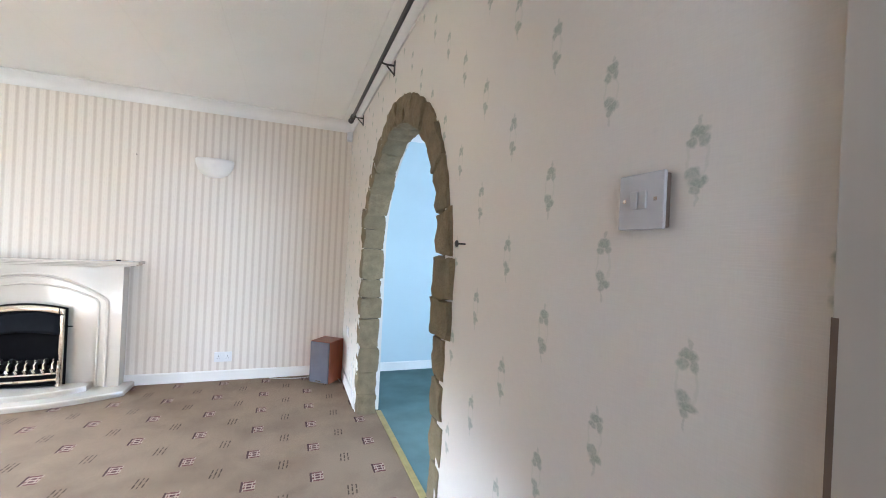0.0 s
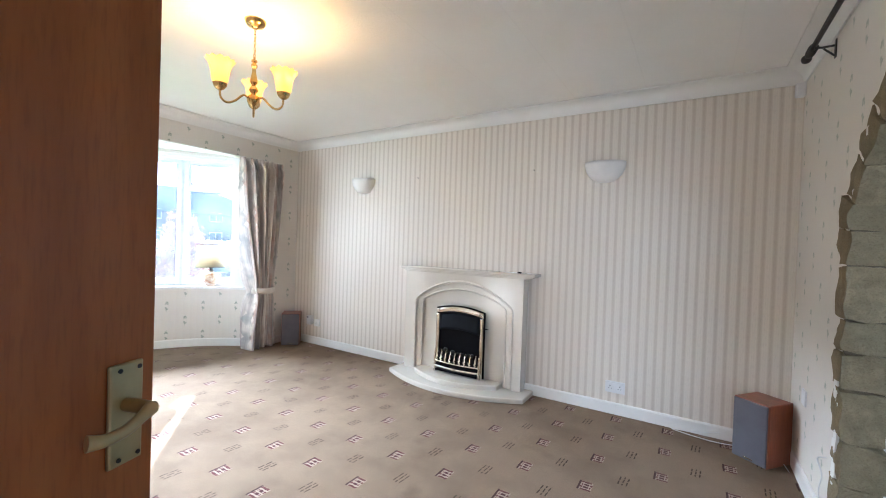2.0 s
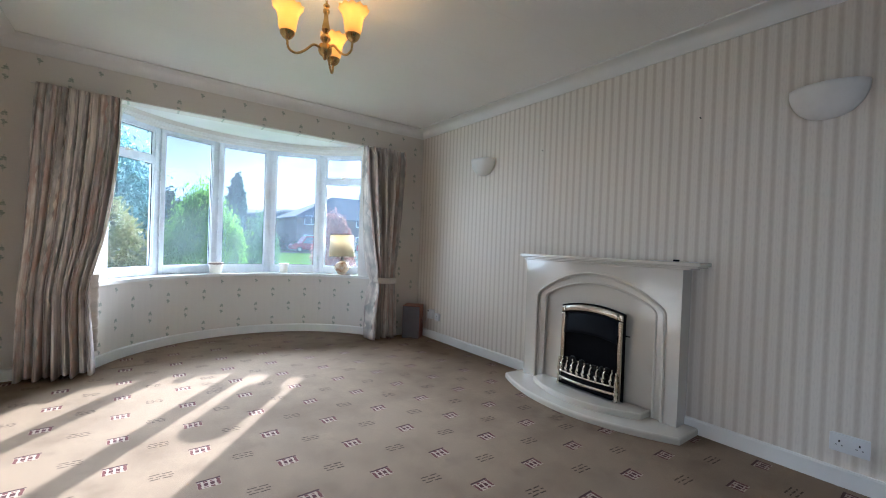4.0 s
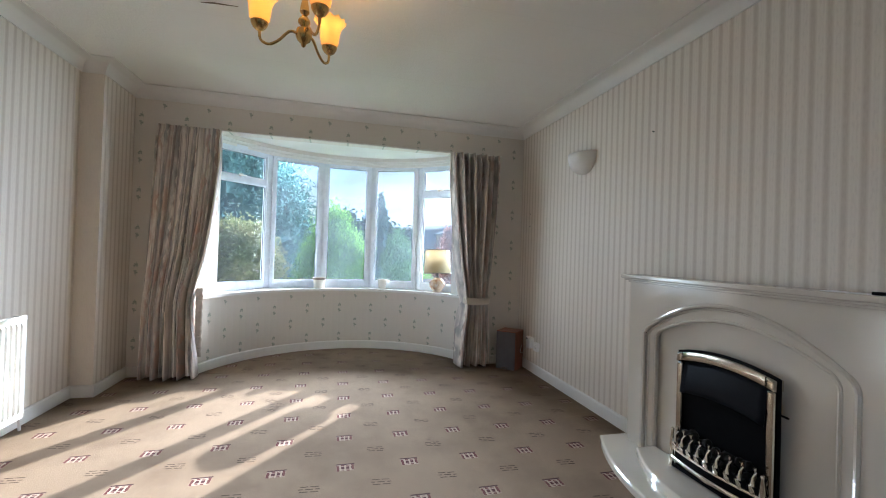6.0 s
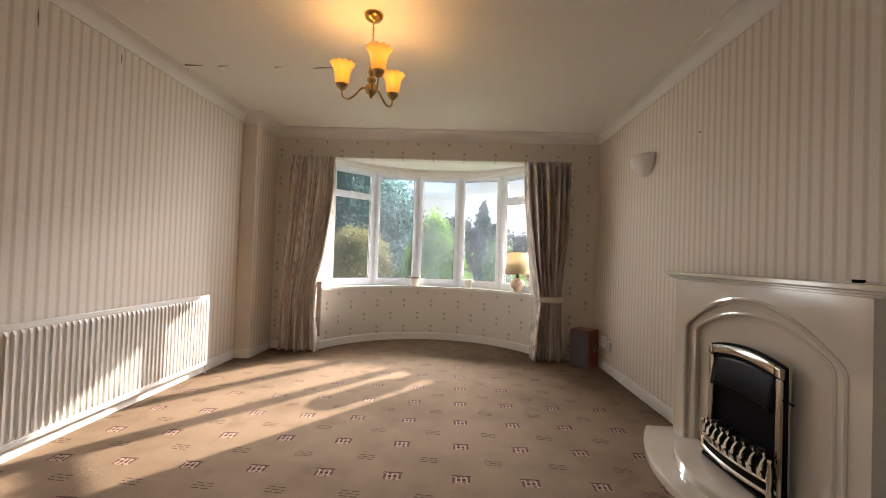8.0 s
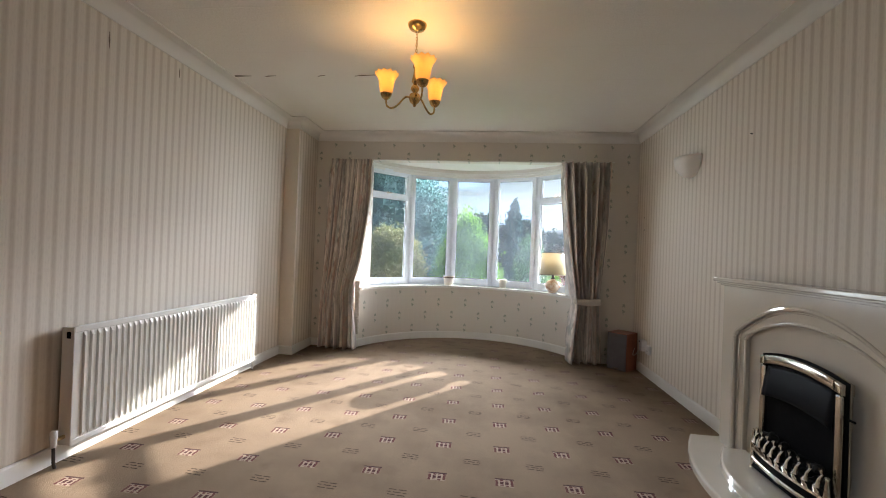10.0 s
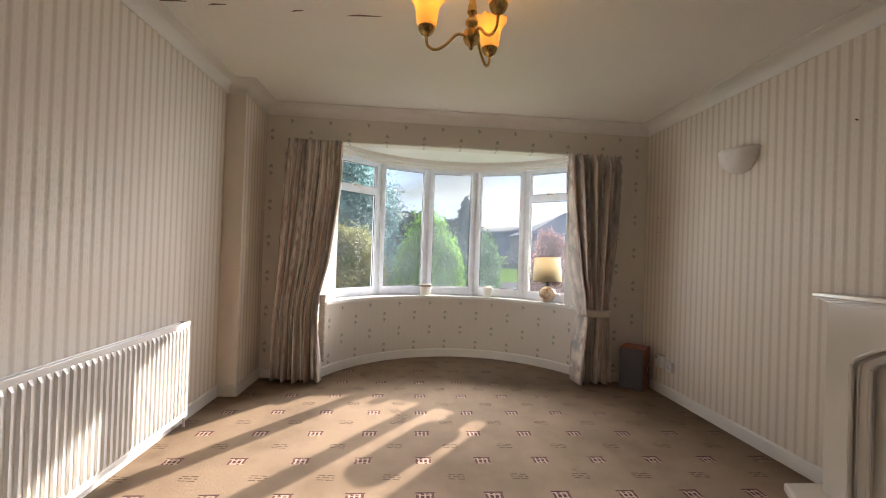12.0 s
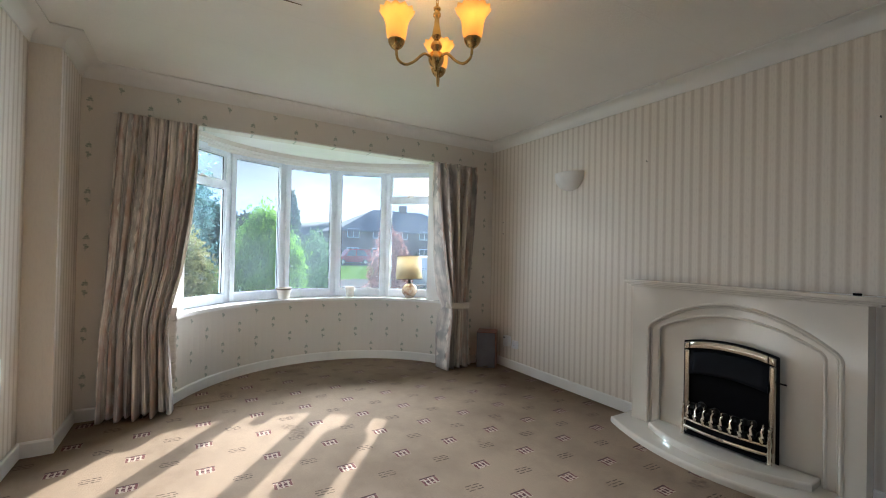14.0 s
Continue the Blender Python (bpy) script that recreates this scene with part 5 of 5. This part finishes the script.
# curtain pole over the arch
pole = thing("curtain_pole", (XE - 0.08, 2.4, 2.45), "dark iron curtain pole with ball finials over the arch", "curtain pole")
PX, PZ = XE - 0.085, 2.452
part("pole", tube([(PX, 1.0, PZ), (PX, 3.74, PZ)], 0.0125, 14), M_IRON, pole, "", True)
for y, s in ((3.74, 1), (1.0, -1)):
    bm = lathe([(0.0, 0.0), (0.014, 0.0), (0.014, 0.012), (0.008, 0.018), (0.008, 0.026), (0.021, 0.038), (0.025, 0.052), (0.021, 0.067), (0.0, 0.077)], 18)
    bm.transform(pose(PX, y, PZ, -90 * s, 0, 0))
    part("finial", bm, M_IRON, pole, "", True)
for y in (3.60, 2.47, 1.14):
    bm = bmesh.new()
    tube([(XE - 0.001, y, PZ - 0.02), (PX + 0.03, y, PZ - 0.022), (PX, y, PZ - 0.016)], 0.006, 8, bm)
    tube([(XE - 0.004, y, PZ - 0.075), (PX + 0.035, y, PZ - 0.03)], 0.005, 8, bm)
    box(bm, XE - 0.006, XE - 0.0005, y - 0.014, y + 0.014, PZ - 0.085, PZ + 0.01, 0.002)
    part("bracket", bm, M_IRON, pole)
for i in range(7):
    bm = bmesh.new()
    tube([(PX + 0.020 * math.cos(a), 3.63 + 0.012 * i, PZ - 0.004 + 0.020 * math.sin(a)) for a in np.linspace(0, 2 * math.pi, 17)], 0.0028, 6, bm)
    part("ring", bm, M_IRON, pole)
hook = thing("tie_hook", (XE, 1.27, 1.345), "small dark metal tie-back hook beside the arch", "hook")
part("stem", tube([(XE - 0.0005, 1.27, 1.345), (XE - 0.03, 1.27, 1.345)], 0.003, 10), M_IRON, hook)
bm = lathe([(0.0, 0.0), (0.011, 0.0), (0.012, 0.003), (0.007, 0.007), (0.0, 0.008)], 16)
bm.transform(pose(XE - 0.03, 1.27, 1.345, 0, -90, 0))
part("disc", bm, M_IRON, hook, "", True)

# picture nails and filled holes
for x, z in ((-2.561, 2.022), (-1.280, 2.022)):
    tagged(part("picture_nail", tube([(x, YN - 0.0005, z), (x, YN - 0.012, z + 0.003)], 0.004, 8), M_IRON), "small dark picture nail stuck in the striped wallpaper", "nail", "picture nails")
for x, z in ((-4.297, 1.63), (-4.293, 1.50)):
    tagged(part("screw_hole", tube([(x, YN - 0.0005, z), (x, YN - 0.004, z)], 0.005, 8), M_BLACK), "dark screw hole in the wallpaper", "screw hole", "screw holes")

# open cracks in the ceiling paper
for y0, y1, w in ((0.46, 0.66, 0.024), (0.765, 0.87, 0.011), (1.22, 1.29, 0.009), (1.53, 1.73, 0.013)):
    m = (y0 * 2 + y1) / 3
    bm = prism([(-2.93, y0), (-2.922 + w, m), (-2.91, y1), (-2.922, m)], H - 0.004, H - 0.001)
    structure("ceiling_crack", bm, M_SHADOWBOX, "dark torn seam in the ceiling paper", "crack")
for x, z, h in ((-1.91, 2.30, 0.10), (-2.453, 2.36, 0.07)):
    bm = prism([(x, z), (x + 0.006, z + h * 0.6), (x + 0.002, z + h), (x - 0.002, z + h * 0.5)], YS + 0.001, YS + 0.003, "y")
    structure("paper_tear", bm, M_SHADOWBOX, "dark split in the striped wallpaper", "tear")

# ---- things on the sill ----
SZ = 0.718
tl = thing("table_lamp", (-5.045, 3.487, SZ), "table lamp with a round marbled base and cream drum shade", "table lamp", "", "", 0)
tl.scale = (1.17, 1.17, 1.17)
local("base", lathe([(0.0, 0.0), (0.036, 0.0), (0.040, 0.008), (0.055, 0.025), (0.078, 0.060), (0.080, 0.085), (0.065, 0.118), (0.035, 0.138), (0.020, 0.148), (0.0, 0.15)], 28), M_CERAMIC, tl, "brown and cream marbled ceramic", True)
local("neck", lathe([(0.0, 0.148), (0.020, 0.148), (0.024, 0.155), (0.014, 0.165), (0.016, 0.178), (0.011, 0.19), (0.011, 0.225), (0.0, 0.226)], 16), M_IRON, tl, "", True)
bm = lathe([(0.138, 0.190), (0.122, 0.425)], 40)
for f in [f for f in bm.faces if len(f.verts) > 4]:
    bm.faces.remove(f)
bm.transform(pose(0, 0, 0, 0, -4, 0))
sh = local("shade", bm, M_LAMPSHADE, tl, "cream fabric drum shade with dark trim", True)
sh.modifiers.new("thick", "SOLIDIFY").thickness = 0.003
for r, z in ((0.139, 0.190), (0.123, 0.425)):
    bm = bmesh.new()
    tube([(r * math.cos(a), r * math.sin(a), z) for a in np.linspace(0, 2 * math.pi, 41)], 0.0035, 6, bm)
    bm.transform(pose(0, 0, 0, 0, -4, 0))
    local("trim", bm, M_SHADOWBOX, sh)
local("flex", tube(smooth_path([(0.03, 0.03, 0.01), (0.08, 0.10, 0.004), (0.10, 0.17, 0.006), (0.14, 0.22, 0.01)], 6), 0.003, 6), M_LINING, tl)


def pot(at, r, h, label, soil):
    ob = thing("plant_pot", at, label, "plant pot", "pots on the sill")
    local("body", lathe([(0.0, 0.0), (r * 0.72, 0.0), (r * 0.78, 0.004), (r * 0.93, h * 0.72), (r, h * 0.74), (r * 1.02, h), (r * 0.93, h), (r * 0.88, h * 0.8), (0.0, h * 0.78)], 28), M_POT, ob, "", True)
    if soil:
        local("rim_band", lathe([(r * 1.022, h * 0.80), (r * 1.035, h * 0.82), (r * 1.035, h * 0.93), (r * 1.025, h * 0.95)], 28), M_SHADOWBOX, ob, "dark glazed rim band", True)
        local("soil", lathe([(0.0, h * 0.80), (r * 0.86, h * 0.80), (r * 0.86, h * 0.88), (0.0, h * 0.92)], 20), M_SOIL, ob)
    return ob


pot((-5.43, 2.125, SZ), 0.076, 0.128, "small cream pot with a dark rim on the sill", True)
pot((-5.41, 2.875, SZ), 0.056, 0.115, "small plain white pot on the sill", False)

# ---- outside ----
G = -0.38
rl = random.Random(21)
structure("ground", prism([(-5.75, -60), (-5.75, 60), (-900, 700), (-900, -700)], G - 0.3, G), M_GRASS, "mown green lawn reaching to the hills", "lawn")
structure("road", boxm(-50.5, -45.0, -80, 110, G + 0.002, G + 0.006), M_ASPHALT, "grey asphalt road beyond the lawn", "road")
structure("pavement", boxm(-23.0, -12.0, 4.6, 40, G + 0.002, G + 0.03), M_ASPHALT, "grey drive beside the lawn", "pavement")


def leaf_cloud(points, size, droop, bm, r):
    """Small bent leaves at the given points; droop turns them down."""
    for p, nrm in points:
        s = size * r.uniform(0.6, 1.4)
        t = Vector((r.uniform(-1, 1), r.uniform(-1, 1), r.uniform(-1, 0.6))).normalized()
        t = (t * (1 - droop) + Vector((nrm.x * 0.35, nrm.y * 0.35, -1)) * droop).normalized()
        w = t.cross(nrm + Vector((r.uniform(-0.6, 0.6), r.uniform(-0.6, 0.6), r.uniform(-0.6, 0.6)))).normalized() * s * 0.42
        a, b = p - t * s, p + t * s
        m = p + nrm * s * 0.25
        v = [bm.verts.new(q) for q in (a, m + w, b, m - w)]
        bm.faces.new(v)


def bush(name, at, rx, ry, h, label, leaf, count, size, droop, seed, shape, trunk=0.06):
    """Trunk with limbs, and a crown of loose leaf clumps round an uneven body. shape(t): radius from foot to top."""
    ob = thing(name, (at[0], at[1], G), label, name.replace("_", " "))
    r = random.Random(seed)
    bm = bmesh.new()
    tube([(0, 0, 0), (0.02, 0.01, h * 0.35), (0.0, 0.03, h * 0.86)], trunk, 8, bm, [trunk, trunk * 0.7, trunk * 0.15])
    for k in range(9):
        a, z = r.uniform(0, 6.28), h * r.uniform(0.12, 0.7)
        q = shape(z / h) * 0.75
        tube([(0, 0, z * 0.9), (rx * q * 0.5 * math.cos(a), ry * q * 0.5 * math.sin(a), z), (rx * q * math.cos(a), ry * q * math.sin(a), z * 1.1)], trunk * 0.3, 6, bm, [trunk * 0.35, trunk * 0.22, trunk * 0.06])
    local("trunk", bm, M_BARK, ob)
    bm = bmesh.new()
    pts = []
    clumps = max(30, count // 45)
    for c in range(clumps):
        t = (c + r.random()) / clumps
        t = t ** 0.8
        a = r.uniform(0, 6.283)
        q = shape(t) * (0.82 + 0.36 * noise.noise(Vector((math.cos(a) * 2, math.sin(a) * 2, t * 5 + seed))))
        q *= r.uniform(0.78, 1.06)
        cen = Vector((rx * q * math.cos(a), ry * q * math.sin(a), h * t))
        out = Vector((math.cos(a) * ry, math.sin(a) * rx, 0.25)).normalized()
        cs = (rx + ry) * 0.5 * r.uniform(0.10, 0.20)
        for _ in range(45):
            d = Vector((r.gauss(0, 0.5), r.gauss(0, 0.5), r.gauss(0, 0.62 + droop)))
            p = cen + d * cs
            if p.z > 0.02:
                pts.append((p, (out + d * 0.5).normalized()))
    leaf_cloud(pts, size * 1.35, droop, bm, r)
    rings = []
    for t in np.linspace(0.03, 0.97, 22):
        ring = []
        for k in range(30):
            a = 2 * math.pi * k / 30
            d = Vector((math.cos(a) * 2.4, math.sin(a) * 2.4, t * 7 + seed))
            q = shape(t) * (0.72 + 0.20 * noise.noise(d) + 0.10 * noise.noise(d * 3.1))
            ring.append(bm.verts.new((rx * q * math.cos(a), ry * q * math.sin(a), h * t + 0.03 * noise.noise(d * 4))))
        rings.append(ring)
    for p, q in zip(rings, rings[1:]):
        for k in range(30):
            bm.faces.new((p[k], p[(k + 1) % 30], q[(k + 1) % 30], q[k]))
    bm.faces.new(rings[-1])
    local("crown", bm, leaf, ob)
    return ob


dome = lambda t: math.sqrt(max(0.0, 1 - (max(0, t - 0.25) / 0.78) ** 2)) * min(1.0, 0.75 + t)
cone = lambda t: max(0.04, (1 - t) ** 0.75) * min(1.0, 0.8 + t * 2)
column = lambda t: max(0.10, (1 - t ** 5) ** 0.7) * min(1.0, 0.72 + t * 1.4)
bush("conifer_shrub", (-7.75, 2.24), 0.74, 0.74, 2.06, "bright lime-green weeping conifer on the lawn", M_LEAF_LIME, 34000, 0.021, 0.65, 1, lambda t: max(0.06, (1 - t ** 3.0) ** 0.62), 0.05)
bush("conifer_tree", (-11.2, -0.30), 2.1, 2.1, 5.1, "tall blue-green conifer behind the shrubs", M_LEAF_BLUE, 80000, 0.042, 0.35, 2, lambda t: max(0.05, (1 - t ** 2.6) ** 0.6), 0.14)
bush("garden_shrub", (-7.2, 0.90), 0.80, 0.85, 1.86, "tan and olive garden shrub under the window", M_LEAF_TAN, 26000, 0.022, 0.1, 3, dome, 0.05)
bush("cypress", (-12.0, 3.45), 0.30, 0.30, 3.14, "narrow dark cypress standing by the lawn", M_LEAF_BLUE, 11000, 0.026, 0.1, 4, column, 0.06)
bush("conifer_shrub", (-11.0, 3.85), 0.55, 0.5, 1.95, "green drooping shrub beside the cypress", M_LEAF_GREEN, 9000, 0.026, 0.6, 5, dome, 0.05)
bush("russet_shrub", (-7.9, 4.5), 0.48, 0.52, 2.02, "russet-leaved shrub beside the path", M_LEAF_RED, 9000, 0.020, 0.1, 6, dome, 0.04)
for i, (x, y, h, w) in enumerate(((-46, -3.5, 6.2, 3.4), (-50, 2.5, 5.6, 3.6), (-48, 6.4, 5.0, 3.0), (-60, 11.0, 4.4, 3.8), (-47, -9, 6.6, 3.8))):
    bush("garden_tree", (x, y), w, w, h, "dark leafy tree beyond the road", M_LEAF_DARK, 3600, 0.22, 0.1, 30 + i, dome, 0.2)
# far hedge line
bm = bmesh.new()
pts = []
for _ in range(7000):
    y = rl.uniform(-30, 45)
    pts.append((Vector((-51.6 + rl.gauss(0, 0.5), y, G + abs(rl.gauss(0.75, 0.45)))), Vector((1, rl.uniform(-0.5, 0.5), 0.5)).normalized()))
leaf_cloud(pts, 0.16, 0.1, bm, rl)
tagged(part("hedge", bm, M_LEAF_DARK), "long dark clipped hedge beyond the road", "hedge", "", "stuff")

# hills
bm = bmesh.new()
rows = []
for i in range(81):
    a = radians(-70 + 140 * i / 80)
    hgt = 23 + 9 * noise.noise(Vector((i * 0.11, 0, 3))) + 3.0 * noise.noise(Vector((i * 0.6, 5, 0)))
    rows.append([bm.verts.new((-d * math.cos(a), d * math.sin(a), z)) for d, z in ((330, G - 1), (350, hgt * 0.75), (380, hgt), (430, G))])
for p, q in zip(rows, rows[1:]):
    for k in range(3):
        bm.faces.new((p[k], p[k + 1], q[k + 1], q[k]))
structure("backdrop", bm, M_HAZE_HILL, "low wooded hills on the horizon", "hill", True)


# ---- houses over the road ----
def house(x, y0, y1, depth, eaves, ridge, label, chimney, hip):
    ob = thing("house", (x, (y0 + y1) / 2, G), label, "house", "houses over the road")
    part("wall", boxm(x - depth, x, y0, y1, G, G + eaves), M_BRICK, ob)
    o = 0.35
    b = [(x + o, y0 - o), (x + o, y1 + o), (x - depth - o, y1 + o), (x - depth - o, y0 - o)]
    bm = bmesh.new()
    low = [bm.verts.new((*p, G + eaves)) for p in b]
    lo2 = [bm.verts.new((*p, G + eaves - 0.15)) for p in b]
    top = [bm.verts.new((x - depth / 2, y0 + hip, G + ridge)), bm.verts.new((x - depth / 2, y1 - hip, G + ridge))]
    bm.faces.new((low[0], low[1], top[1], top[0]))
    bm.faces.new((low[1], low[2], top[1]))
    bm.faces.new((low[2], low[3], top[0], top[1]))
    bm.faces.new((low[3], low[0], top[0]))
    for i in range(4):
        bm.faces.new((low[i], low[(i + 1) % 4], lo2[(i + 1) % 4], lo2[i]))
    bm.faces.new(lo2)
    roof = part("roof", bm, M_HAZE_ROOF, ob)
    if chimney:
        cy = y0 + (y1 - y0) * chimney
        part("chimney", boxm(x - depth / 2 - 0.4, x - depth / 2 + 0.4, cy - 0.5, cy + 0.5, G + ridge - 0.6, G + ridge + 0.9), M_BRICK, roof)
    n = max(2, int((y1 - y0) / 3.2))
    for floor_z in ([0.9] if eaves < 3.5 else [0.9, 3.4]):
        for i in range(n):
            yc = y0 + (y1 - y0) * (i + 0.5) / n
            w = part("window", boxm(x, x + 0.06, yc - 0.85, yc + 0.85, G + floor_z, G + floor_z + 1.2, 0.02), M_UPVC, ob, "white framed window")
            for s in (-1, 1):
                part("pane", boxm(x + 0.05, x + 0.07, yc + s * 0.40 - 0.35, yc + s * 0.40 + 0.35, G + floor_z + 0.1, G + floor_z + 1.1), M_DARKGLASS, w)
    return ob


house(-53, 17.45, 39.0, 11.0, 4.4, 7.9, "large brick house with a hipped dark tile roof", 0.54, 6.7)
house(-64, 46.0, 61.0, 11.0, 5.0, 8.6, "brick house further along the road", 0.5, 4.6)

# unseen overhang over the bay, added to cut off the upper sunlight
structure("bay_sun_overhang", ring_sector(BC, RW + 0.06, RW + 0.64, -50, 58, 2.335, 2.46, 40), M_UPVC, "unseen white overhang added outside over the bay to cut the sun", "eaves")

# the house's own front beside the bay
bm = bmesh.new()
box(bm, -4.82, -4.64, 3.95, 9.0, G, 2.9)
box(bm, -4.82, -4.64, -6.0, 0.9, G, 2.9)
structure("wall_front", bm, M_BRICK, "brick front of the house beside the bay", "wall")


def car(at, rz, paint, label, van):
    ob = thing("parked_car", at, label, "car", "", "", rz)
    h = 1.85 if van else 1.45
    side = [(-2.1, 0.35), (-2.15, 0.75), (-1.95, 0.95), (-1.2, 1.02), (-0.6, h), (1.2 if not van else 2.0, h), (2.0 if not van else 2.1, 0.95), (2.12, 0.45), (2.05, 0.3)]
    bm = prism(side, -0.85, 0.85, "y")
    bmesh.ops.recalc_face_normals(bm, faces=bm.faces)
    bmesh.ops.bevel(bm, geom=bm.edges[:], offset=0.05, segments=2, affect="EDGES")
    local("body", bm, paint, ob, "", True)
    for s in (-1, 1):
        y = s * 0.86
        bm = prism([(-1.0, 1.05), (-0.55, h - 0.12), (0.2, h - 0.12), (0.2, 1.05)], min(y, y - s * 0.02), max(y, y - s * 0.02), "y")
        prism([(0.28, 1.05), (0.28, h - 0.12), (1.15, h - 0.12), (1.6, 1.05)], min(y, y - s * 0.02), max(y, y - s * 0.02), "y", bm)
        local("side_window", bm, M_DARKGLASS, ob)
        for x in (-1.35, 1.35):
            bm = lathe([(0.0, -0.1), (0.30, -0.1), (0.32, -0.06), (0.32, 0.06), (0.30, 0.1), (0.0, 0.1)], 20)
            bm.transform(pose(x, s * 0.80, 0.32, 90))
            wheel = local("wheel", bm, M_TYRE, ob, "", True)
            bm = lathe([(0.0, -0.11), (0.19, -0.11), (0.19, 0.11), (0.0, 0.11)], 16)
            bm.transform(pose(x, s * 0.80, 0.32, 90))
            rim = local("rim", bm, M_STEEL, ob)
    return ob


car((-17.0, 10.2, G + 0.03), -20, M_SILVER, "pale silver car parked on the drive", False)
car((-47.6, 17.3, G + 0.006), 90, M_RED, "bright red van parked on the road", True)
